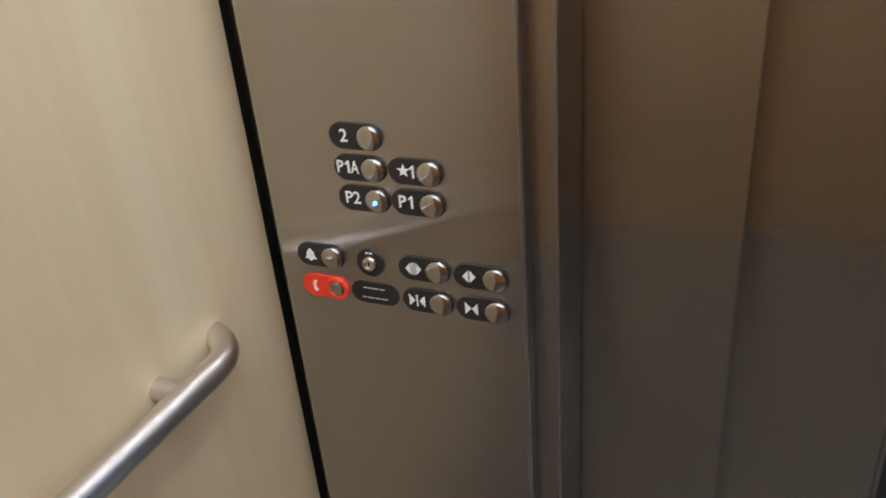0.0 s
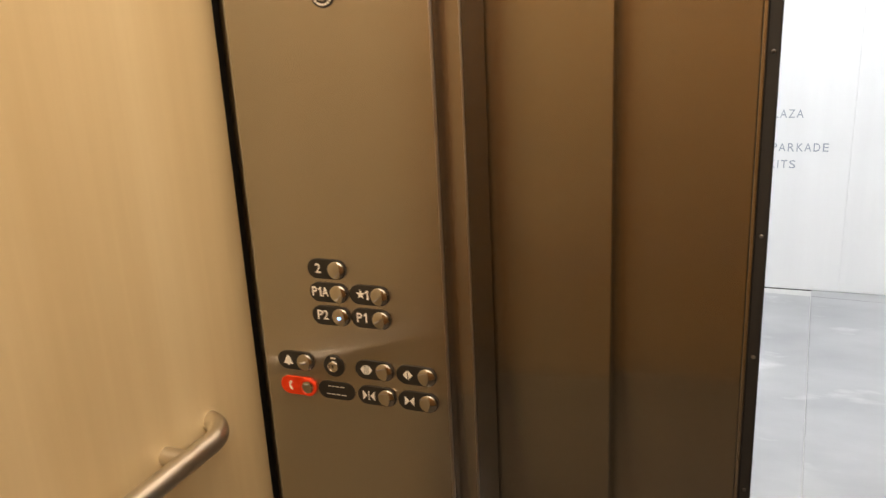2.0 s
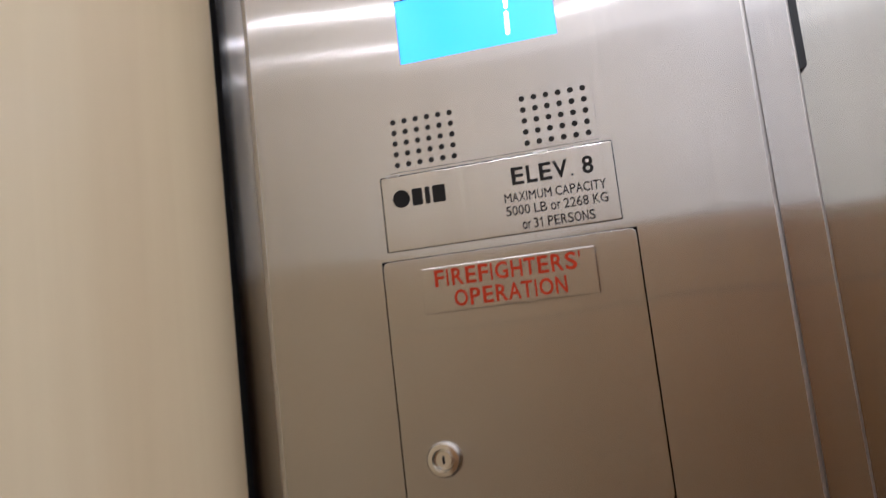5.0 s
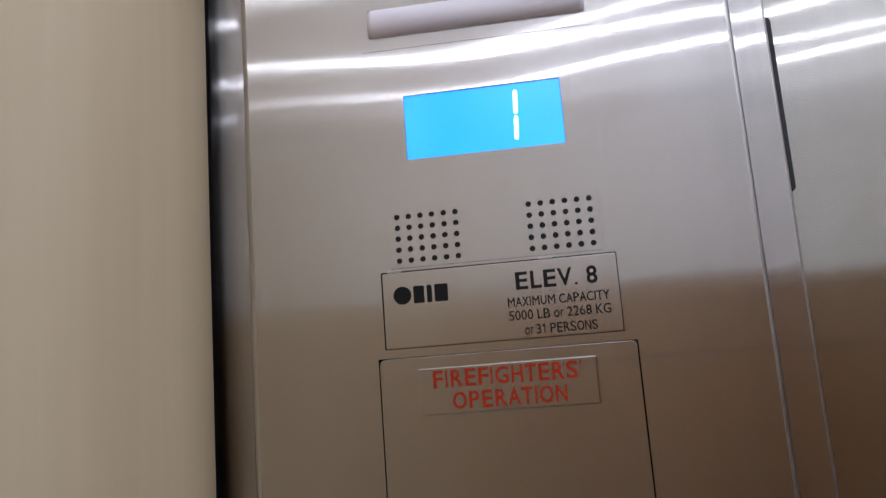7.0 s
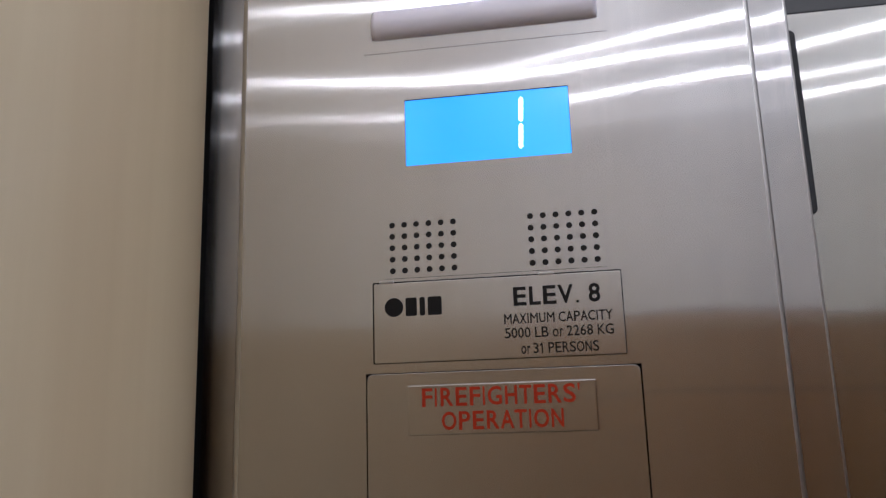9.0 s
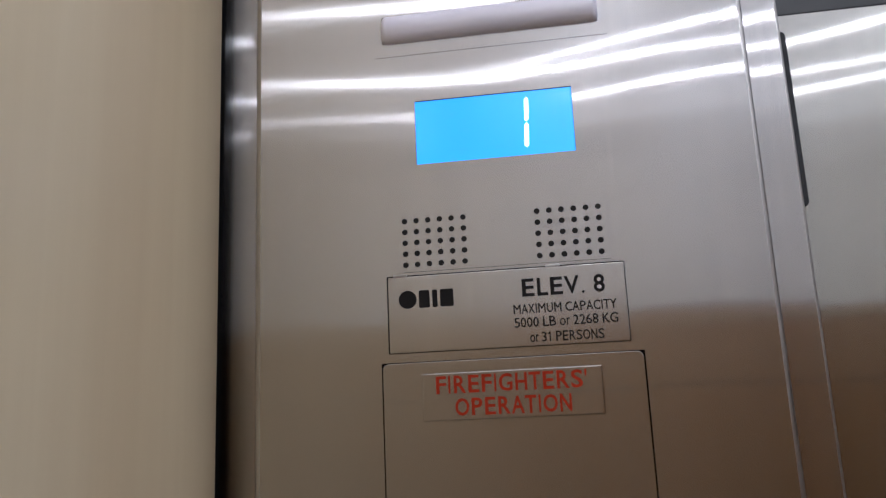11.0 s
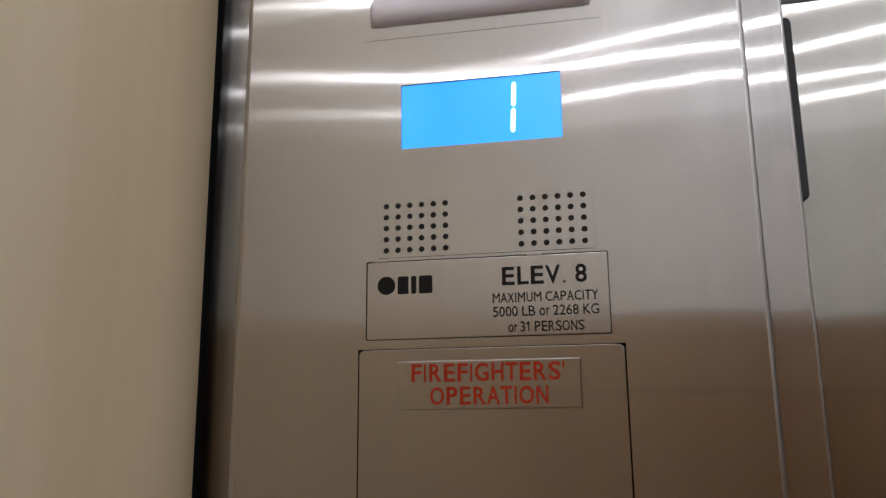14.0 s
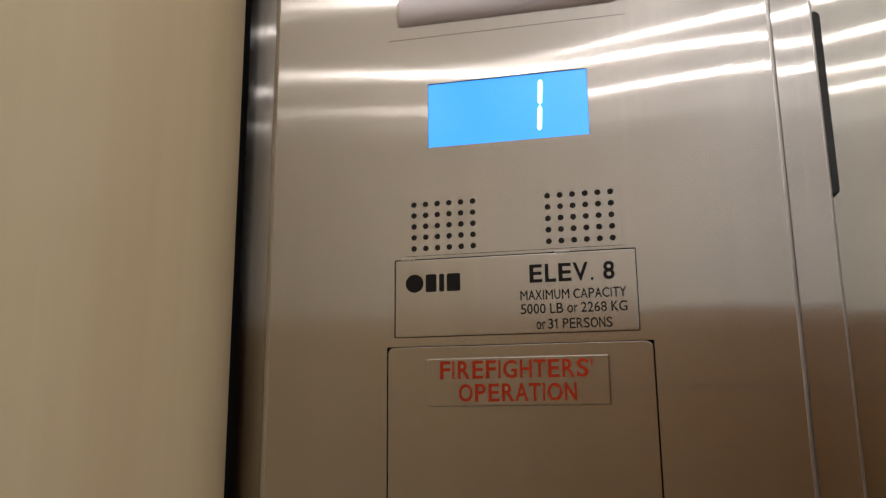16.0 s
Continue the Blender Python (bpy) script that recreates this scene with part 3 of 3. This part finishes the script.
lock = part("lock", turned([(0.0112, 0.0002), (0.0112, -0.0018), (0.0098, -0.0040), (0.0072, -0.0044), (0.0062, -0.0014), (0.0054, -0.0012), (0.0050, -0.0026), (0.0010, -0.0028)], 32), BRASSY, cab, "nickel cylinder lock", at=(0.022, 0.0, 1.6175), smooth=True)
part("keyhole", slab(round_rect(-0.0008, 0.0008, -0.0026, 0.0026, 0.0007, 3), -0.0030, -0.0025), CAVITY_SHADE, cab, at=(0.022, 0.0, 1.6175))
part("label_plate", slab(round_rect(0.0200, 0.1310, 1.7080, 1.7372, 0.0006, 2), -0.0012, 0.0002, 0.0007), STEEL, cab, "clear label plate")
words("FIREFIGHTERS'", 0.0290, 0.1215, 1.7298, 0.0108, -0.0012, RED_INK, cab, 0.0002, 0.016, "red capital letters")
words("OPERATION", 0.0405, 0.1115, 1.7160, 0.0106, -0.0012, RED_INK, cab, 0.0002, 0.016, "red capital letters")

# capacity plate
plate = part("capacity_plate", slab(round_rect(0.0004, 0.1496, 1.7508, 1.7996, 0.0008, 2), -0.0016, -0.0003, 0.0005), PLATE, panel, "engraved brushed metal capacity plate")
# dark slab, wider at top and left, paints the plate's shadow line
part("gasket", slab(round_rect(-0.0005, 0.1500, 1.7506, 1.8004, 0.0008, 2), -0.0006, 0.0), CAVITY_SHADE, plate, "dark slab painting the shadow line round the plate")
for x in (0.0085, 0.1060):
    part("clip", slab(round_rect(x - 0.0045, x + 0.0045, 1.7997, 1.8011, 0.0005, 2), -0.0020, 0.0, 0.0003), CUT_EDGE, plate, "small bright steel clip")
face = -0.0016
words("ELEV. 8", 0.0860, 0.1370, 1.7873, 0.0112, face, DARK_INK, plate, 0.0002, 0.020)
words("MAXIMUM CAPACITY", 0.0800, 0.1432, 1.7740, 0.0058, face, DARK_INK, plate, 0.0002, 0.0, heavy=0.00004)
words("5000 LB or 2268 KG", 0.0800, 0.1432, 1.7656, 0.0060, face, DARK_INK, plate, 0.0002, 0.0, heavy=0.00004)
words("or 31 PERSONS", 0.0892, 0.1342, 1.7562, 0.0060, face, DARK_INK, plate, 0.0002, 0.0, heavy=0.00004)
logo = slab(disc(0.0130, 1.7845, 0.0058), face - 0.0002, face)
part("maker_mark", logo, DARK_INK, plate, "dark maker mark")
for x0, x1 in ((0.0203, 0.0272), (0.0290, 0.0322), (0.0340, 0.0425)):
    part("maker_mark", slab(round_rect(x0, x1, 1.7788, 1.7900, 0.0008, 2), face - 0.0002, face), DARK_INK, plate, "dark maker mark")

# loudspeaker grille, drilled through


def drilled(x0, x1, z0, z1, groups, y0, y1):
    """A thin plate with round holes; groups: left, bottom, columns, rows, pitch across, pitch up, radius."""
    made = bmesh.new()
    front = []
    xs, zs = {x0, x1}, {z0, z1}
    for gx, gz, nx, nz, px, pz, _ in groups:
        xs |= {gx + (i - 0.5) * px for i in range(nx + 1)}
        zs |= {gz + (i - 0.5) * pz for i in range(nz + 1)}
    xs, zs = sorted(xs), sorted(zs)
    at = {}

    def corner(x, z):
        key = (round(x, 6), round(z, 6))
        if key not in at:
            at[key] = made.verts.new((x, y0, z))
        return at[key]
    for xa, xb in zip(xs, xs[1:]):
        for za, zb in zip(zs, zs[1:]):
            mx, mz = (xa + xb) / 2, (za + zb) / 2
            hole = None
            for gx, gz, nx, nz, px, pz, rad in groups:
                if abs(mx - gx - (nx - 1) * px / 2) < nx * px / 2 and abs(mz - gz - (nz - 1) * pz / 2) < nz * pz / 2:
                    hole = rad
            ring = [corner(xb, zb), corner(xa, zb), corner(xa, za), corner(xb, za)]
            if hole is None:
                front.append(made.faces.new(ring))
                continue
            circle = [made.verts.new((x, y0, z)) for x, z in disc(mx, mz, hole, 16)]
            for q in range(4):
                k = 2 + 4 * q
                front.append(made.faces.new([ring[q], circle[k % 16], *[circle[(k + s) % 16] for s in range(1, 5)], ring[(q + 1) % 4]][::-1]))
    out = bmesh.ops.extrude_face_region(made, geom=front)
    bmesh.ops.translate(made, vec=(0, y1 - y0, 0), verts=[v for v in out["geom"] if isinstance(v, bmesh.types.BMVert)])
    return made


groups = [(0.0125, 1.8072, 6, 5, 0.0077, 0.00725, 0.00185), (0.0985, 1.8072, 6, 5, 0.0077, 0.00725, 0.00185)]
grille = part("speaker_grille", drilled(0.0070, 0.1425, 1.8025, 1.8425, groups, -0.0007, -0.0004), STEEL, panel, "drilled steel loudspeaker grille")
part("speaker_cloth", box(0.0075, 0.1420, -0.00035, 0.0, 1.8030, 1.8420), CAVITY_SHADE, grille)

# floor display
screen = part("display_screen", box(SCR[0] + 0.0003, SCR[1] - 0.0003, 0.0008, 0.004, SCR[2] + 0.0003, SCR[3] - 0.0003), SCREEN, panel, "glowing blue floor display")


def segment(xa, za, xb, zb, w=0.0013):
    """One slim lit bar with pointed ends."""
    a, b = Vector((xa, za)), Vector((xb, zb))
    d = (b - a).normalized()
    n = Vector((-d.y, d.x)) * w
    pts = [a, a + d * w + n, b - d * w + n, b, b - d * w - n, a + d * w - n]
    return slab([tuple(p) for p in pts], 0.0002, 0.0007)


part("lit_segment", segment(0.0968, 1.9142, 0.0960, 1.8978), SEGMENT, screen)
part("lit_segment", segment(0.0960, 1.8966, 0.0952, 1.8802), SEGMENT, screen)

# emergency lamp: a half-round frosted cover in a shallow frame
emergency = part("emergency_lamp", sheet(-0.0045, 0.1525, 1.9530, 1.9905, -0.0003, 0.0006, [(0.0012, 0.1473, 1.9625, 1.9825)]), PANEL_STEEL, panel, "flat steel lamp frame")
cover = bmesh.new()
rows = []
for x in [0.0008 + 0.004 * q for q in (0.0, 0.04, 0.13, 0.3, 0.5, 0.75, 1.0)] + [0.02, 0.05, 0.0742, 0.10, 0.13] + [0.1477 - 0.004 * q for q in (1.0, 0.75, 0.5, 0.3, 0.13, 0.04, 0.0)]:
    q = max(0.0, 1.0 - min(x - 0.0008, 0.1477 - x) / 0.004)
    s = math.sqrt(max(0.0, 1.0 - q * q))
    rows.append([cover.verts.new((x, 0.001 - (0.25 + 0.75 * s) * 0.0082 * math.sin(radians(a)), 1.9725 + (0.0066 + 0.0039 * s) * math.cos(radians(a)))) for a in range(0, 181, 12)])
for a, b in zip(rows, rows[1:]):
    for k in range(len(a) - 1):
        cover.faces.new((a[k], a[k + 1], b[k + 1], b[k]))
cover.faces.new(rows[0])
cover.faces.new(rows[-1][::-1])
part("lamp_cover", cover, LENS, emergency, "frosted half-round lamp cover", smooth=True)
part("lamp_box", box(-0.002, 0.151, 0.0285, 0.031, 1.958, 1.987), CAVITY_SHADE, panel)

# indicator lenses
lens_mesh = turned([(0.0136, 0.0), (0.0136, -0.0012), (0.0126, -0.0020), (0.0080, -0.0025), (0.0020, -0.0027)], 32)
first_lens = part("indicator_lens", lens_mesh, JEWEL, panel, "milky white indicator lens", at=(-0.0165, 0.0, 1.5035), smooth=True)
part("lens_core", turned([(0.0098, -0.0018), (0.0098, -0.0026), (0.0060, -0.0030), (0.0010, -0.0031)], 28), COOL_LENS, first_lens, "bluish lens centre", at=(-0.0165, 0.0, 1.5035), smooth=True)
second = part("indicator_lens", first_lens.data, None, panel, "milky white lens with a pale red symbol", at=(0.0315, 0.0, 1.5035))
symbol = slab(round_rect(-0.0070, 0.0070, -0.0014, 0.0014, 0.0006, 2), -0.0034, -0.0026)
slab(round_rect(-0.0050, 0.0050, 0.0030, 0.0060, 0.0006, 2), -0.0034, -0.0024, bm=symbol)
slab(round_rect(-0.0045, 0.0045, -0.0062, -0.0034, 0.0006, 2), -0.0034, -0.0024, bm=symbol)
part("symbol", symbol, PINK, second, "pale red symbol", at=(0.0315, 0.0, 1.5035))


# key switches
def bars(spec, y, bm=None):
    for cx, cz, w, h in spec:
        bm = slab(round_rect(cx - w / 2, cx + w / 2, cz - h / 2, cz + h / 2, min(w, h) * 0.2, 2), y - 0.0003, y, bm=bm)
    return bm


def curved_bars(angles, radius, w, h, y):
    bm = None
    for a in angles:
        one = bars([(0, 0, w, h)], y)
        bmesh.ops.rotate(one, cent=(0, 0, 0), matrix=Matrix.Rotation(radians(-a - 90), 3, "Y"), verts=one.verts)
        bmesh.ops.translate(one, vec=(radius * math.cos(radians(a)), 0, radius * math.sin(radians(a))), verts=one.verts)
        bm = joined(bm, one)
    return bm


def curved_words(text, start, end, radius, w, h, y):
    """Capital letters along the lower edge of a round plate."""
    bm = None
    for i, letter in enumerate(text):
        a = start + (end - start) * i / (len(text) - 1)
        wide = w * (0.35 if letter == "I" else 1.0)
        one = lettering(letter, -wide / 2, wide / 2, 0.0, h, y, 0.0003, heavy=0.00008)
        bmesh.ops.rotate(one, cent=(0, 0, 0), matrix=Matrix.Rotation(radians(-a - 90), 3, "Y"), verts=one.verts)
        bmesh.ops.translate(one, vec=(radius * math.cos(radians(a)), 0, radius * math.sin(radians(a))), verts=one.verts)
        bm = joined(bm, one)
    return bm


ring_mesh, core_mesh, slot_mesh = None, None, None


def key_switch(x, z, rad, writing):
    global ring_mesh, core_mesh, slot_mesh
    if ring_mesh is None:
        ring_mesh = turned([(0.0188, 0.0), (0.0188, -0.0014), (0.0179, -0.0022), (0.0105, -0.0022)], 36)
        core_mesh = turned([(0.0100, -0.0020), (0.0100, -0.0040), (0.0086, -0.0062), (0.0062, -0.0066), (0.0058, -0.0052), (0.0010, -0.0052)], 28)
        slot_mesh = slab(round_rect(-0.0008, 0.0008, -0.0030, 0.0030, 0.0007, 3), -0.0056, -0.0050)
    ring = part("key_switch", ring_mesh, BLACK, panel, "round black key switch with a nickel cylinder", at=(x, 0.0, z), smooth=True)
    ring_mesh = ring.data
    core = part("cylinder", core_mesh, BRASSY, ring, at=(x, 0.0, z), smooth=True)
    core_mesh = core.data
    slot = part("keyhole", slot_mesh, CAVITY_SHADE, ring, at=(x, 0.0, z))
    slot_mesh = slot.data
    if writing is not None:
        part("writing", writing, WHITE_MARK, ring, "small white lettering", at=(x, 0.0, z))
    return ring


y = -0.0022
key_switch(0.0785, 1.5050, 0.021, curved_words("ACCESS", 228, 312, 0.0142, 0.0032, 0.0038, y))
key_switch(0.1255, 1.5050, 0.021, curved_words("LIGHT", 240, 300, 0.0142, 0.0032, 0.0038, y))
key_switch(0.1740, 1.5050, 0.021, curved_words("FAN", 253, 287, 0.0142, 0.0032, 0.0038, y))
key_switch(0.0790, 1.4555, 0.021, curved_bars((200, 218, 236, 252, 270, 288, 306, 324, 340), 0.0143, 0.0032, 0.0034, y))
for x, z in ((0.0785, 1.5050), (0.1255, 1.5050), (0.1740, 1.5050), (0.0790, 1.4555)):
    part("pointer_mark", bars([(0.0, 0.0142, 0.0016, 0.0052)], y), WHITE_MARK, panel, at=(x, 0.0, z))
    part("pointer_mark", curved_bars((62, 50, 38), 0.0143, 0.0034, 0.0014, y), WHITE_MARK, panel, at=(x, 0.0, z))

# push buttons: a pill-shaped plate, a domed chrome button and a raised character
PILL = slab(arc(0.0, 0.0, 0.0160, -90, 90, 12) + arc(-0.0355, 0.0, 0.0160, 90, 270, 12), -0.0024, 0.0, 0.0006)
DOME = turned([(0.0146, -0.0022), (0.0146, -0.0050)] + [(0.0146 * math.cos(radians(q)), -0.0052 - 0.0040 * math.sin(radians(q))) for q in (8, 18, 30, 42, 54, 66, 78, 87)], 40)
pill_mesh, red_mesh, dome_mesh = None, None, None
y = -0.0024


def push_button(x, z, mark, red=False, label="black pill-shaped button plate with a domed chrome button"):
    global pill_mesh, dome_mesh
    if red:
        shape = slab(arc(0.0, 0.0, 0.0160, -90, 90, 12) + arc(-0.0355, 0.0, 0.0160, 90, 270, 12), -0.0024, 0.0, 0.0006)
        plate_ob = part("call_button", shape, RED, panel, label, at=(x, 0.0, z))
    else:
        plate_ob = part("push_button", pill_mesh or PILL, BLACK, panel, label, at=(x, 0.0, z))
        pill_mesh = plate_ob.data
    if red:
        shape = turned([(0.0106, -0.0022), (0.0106, -0.0038)] + [(0.0106 * math.cos(radians(q)), -0.0040 - 0.0022 * math.sin(radians(q))) for q in (10, 25, 45, 65, 85)], 32)
        part("collar", turned([(0.0158, -0.0022), (0.0158, -0.0040), (0.0148, -0.0049), (0.0122, -0.0049), (0.0110, -0.0036)], 36), RED, plate_ob, at=(x, 0.0, z), smooth=True)
        part("dome", shape, CHROME, plate_ob, "satin steel push button", at=(x, 0.0, z), smooth=True)
    else:
        dome = part("dome", dome_mesh or DOME, CHROME, plate_ob, "domed chrome push button", at=(x, 0.0, z), smooth=True)
        dome_mesh = dome.data
    if mark is not None:
        part("character", mark, WHITE_MARK, plate_ob, "raised white character", at=(x, 0.0, z))
    return plate_ob


def poly(points, bm=None):
    return slab(points, y - 0.0007, y, bm=bm)


def star(cx, cz, rad):
    return [(cx + (rad if k % 2 == 0 else rad * 0.42) * math.sin(math.pi * k / 5), cz + (rad if k % 2 == 0 else rad * 0.42) * math.cos(math.pi * k / 5)) for k in range(10)]


def one(x, z=0.0, h=0.0150):
    """The figure 1 with its flag, its right edge at x."""
    w = 0.0026
    return [(x, z + h / 2), (x - w * 0.8, z + h / 2), (x - w * 2.1, z + h / 2 - 0.0032), (x - w * 2.1, z + h / 2 - 0.0056), (x - w, z + h / 2 - 0.0040), (x - w, z - h / 2), (x, z - h / 2)]


def mark(letters, figures):
    """A button's raised character from built-in letters (text, left, right) and upright ones."""
    bm = None
    for text, x0, x1 in letters:
        bm = joined(bm, lettering(text, x0, x1, 0.0012, 0.0155, y, 0.0007, 0.012))
    for x in figures:
        bm = poly(one(x, 0.0012, 0.0155), bm)
    return bm


starred = poly(star(-0.0320, 0.0010, 0.0080))
poly(one(-0.0188, 0.0005, 0.0155), starred)
push_button(0.0625, 1.0510, mark([("2", -0.0372, -0.0275)], []))
push_button(0.0630, 1.0125, mark([("P", -0.0468, -0.0382), ("A", -0.0292, -0.0185)], [-0.0305]))
p2 = push_button(0.0635, 0.9740, mark([("P2", -0.0415, -0.0222)], []))
push_button(0.1330, 1.0135, starred)
push_button(0.1330, 0.9750, mark([("P", -0.0415, -0.0325)], [-0.0240]))
part("lit_dot", turned([(0.0028, -0.0080), (0.0028, -0.0093), (0.0022, -0.0098), (0.0006, -0.0100)], 20), BLUE_LED, p2, "glowing blue dot", at=(0.0635, 0.0, 0.9735), smooth=True)

bell = poly([(-0.0410, -0.0056), (-0.0385, -0.0034), (-0.0368, 0.0036), (-0.0343, 0.0072), (-0.0320, 0.0092), (-0.0297, 0.0072), (-0.0272, 0.0036), (-0.0255, -0.0034), (-0.0230, -0.0056)])
poly(arc(-0.032, -0.0060, 0.0026, 180, 360, 8), bell)
push_button(-0.0105, 0.8885, bell)
phone = poly([(-0.0330, 0.0075), (-0.0300, 0.0085), (-0.0292, 0.0050), (-0.0312, 0.0040), (-0.0318, 0.0), (-0.0308, -0.0040), (-0.0288, -0.0050), (-0.0296, -0.0082), (-0.0326, -0.0075), (-0.0350, -0.0035), (-0.0352, 0.0035)])
push_button(-0.0105, 0.8435, phone, True, "bright red pill-shaped call button plate with a steel button")
open_hold = poly([(-0.0420, 0.0), (-0.0355, 0.0080), (-0.0355, -0.0080)])
poly([(-0.0215, 0.0), (-0.0280, -0.0080), (-0.0280, 0.0080)], open_hold)
poly([(-0.0340, 0.0080), (-0.0326, 0.0080), (-0.0326, -0.0080), (-0.0340, -0.0080)], open_hold)
poly([(-0.0309, 0.0080), (-0.0295, 0.0080), (-0.0295, -0.0080), (-0.0309, -0.0080)], open_hold)
push_button(0.1320, 0.8880, open_hold)
opening = poly([(-0.0400, 0.0), (-0.0330, 0.0080), (-0.0330, -0.0080)])
poly([(-0.0240, 0.0), (-0.0310, -0.0080), (-0.0310, 0.0080)], opening)
push_button(0.2035, 0.8875, opening)
close_hold = poly([(-0.0345, 0.0), (-0.0420, 0.0080), (-0.0420, -0.0080)])
poly([(-0.0290, 0.0), (-0.0215, -0.0080), (-0.0215, 0.0080)], close_hold)
poly([(-0.0326, 0.0080), (-0.0309, 0.0080), (-0.0309, -0.0080), (-0.0326, -0.0080)], close_hold)
push_button(0.1330, 0.8435, close_hold)
closing = poly([(-0.0322, 0.0), (-0.0400, 0.0080), (-0.0400, -0.0080)])
poly([(-0.0318, 0.0), (-0.0240, -0.0080), (-0.0240, 0.0080)], closing)
push_button(0.2040, 0.8435, closing)

# stop key switch and the black instruction plate
key_switch(0.0415, 0.8870, 0.020, curved_bars((80, 100), 0.0143, 0.0040, 0.0026, -0.0022))
info_plate = part("instruction_plate", slab(arc(0.0600, 0.8435, 0.0155, -90, 90, 12) + arc(0.0245, 0.8435, 0.0155, 90, 270, 12), -0.0012, 0.0, 0.0004), BLACK, panel, "black instruction plate")
part("writing", bars([(0.0300, 0.8505, 0.0050, 0.0019), (0.0365, 0.8505, 0.0050, 0.0019), (0.0440, 0.8505, 0.0065, 0.0019), (0.0530, 0.8505, 0.0080, 0.0019)], -0.0012), GREY_MARK, info_plate, "line of small white marks")
part("writing", bars([(0.0270, 0.8365, 0.0060, 0.0019), (0.0355, 0.8365, 0.0080, 0.0019), (0.0450, 0.8365, 0.0070, 0.0019), (0.0550, 0.8365, 0.0090, 0.0019)], -0.0012), GREY_MARK, info_plate, "line of small white marks")

# ---------------------------------------------------------------- lettering on the lobby wall
sign = thing("wall_lettering", (0.6, 3.17, 0.9), "thin grey capital letters on the white lobby wall", "sign")
words("ICE DISTRICT PLAZA", 0.308, 0.888, 0.898, 0.040, 3.17, GREY_INK, sign, 0.002, 0.0, track=110)
part("writing", bars([(0.415, 0.816, 0.215, 0.028)], 3.17), GREY_INK, sign, "grey bar of writing")
words("PLACE", 0.570, 0.765, 0.816, 0.040, 3.17, GREY_INK, sign, 0.002, 0.0, track=110)
words("STAIRWELL TO PARKADE", 0.312, 1.010, 0.734, 0.040, 3.17, GREY_INK, sign, 0.002, 0.0, track=110)
words("EMERGENCY EXITS", 0.316, 0.868, 0.650, 0.040, 3.17, GREY_INK, sign, 0.002, 0.0, track=110)
words("ACCESS", -0.02, 0.203, 0.898, 0.042, 3.17, GREY_INK, sign, 0.002, 0.02, track=110)

# ---------------------------------------------------------------- lobby floor tiles
TW, TL = 0.598, 2.4
tile_mesh = None
skew = Matrix.Rotation(radians(-4.0), 4, "Z")
for i in range(-4, 6):
    for k in range(-1, 2):
        if tile_mesh is None:
            tile_mesh = box(0.0015, TW - 0.0015, 0.0015, TL - 0.0015, -0.006, 0.0, 0.0008, segments=1)
        x = 0.380 - 0.0 + i * TW
        p = skew @ Vector((x - 0.38, k * TL - 2.35, 0)) + Vector((0.38, 3.07, 0))
        if p.y + TL < 0.9 or p.y > 3.1:
            continue
        tile = part("tile", tile_mesh, TILE, lobby_floor, at=p)
        tile.rotation_euler = (0, 0, radians(-4.0))
        tile_mesh = tile.data

# white panels of the far lobby wall
panel_mesh = None
for k in range(-5, 7):
    x = 0.503 + 0.607 * k
    if panel_mesh is None:
        panel_mesh = box(0.0005, 0.6065, 0.0, 0.0055, 0.003, 2.9, 0.0003, segments=1)
    white = part("panel", panel_mesh, HALL_WHITE, far_wall, at=(x, 3.17, 0.0))
    panel_mesh = white.data
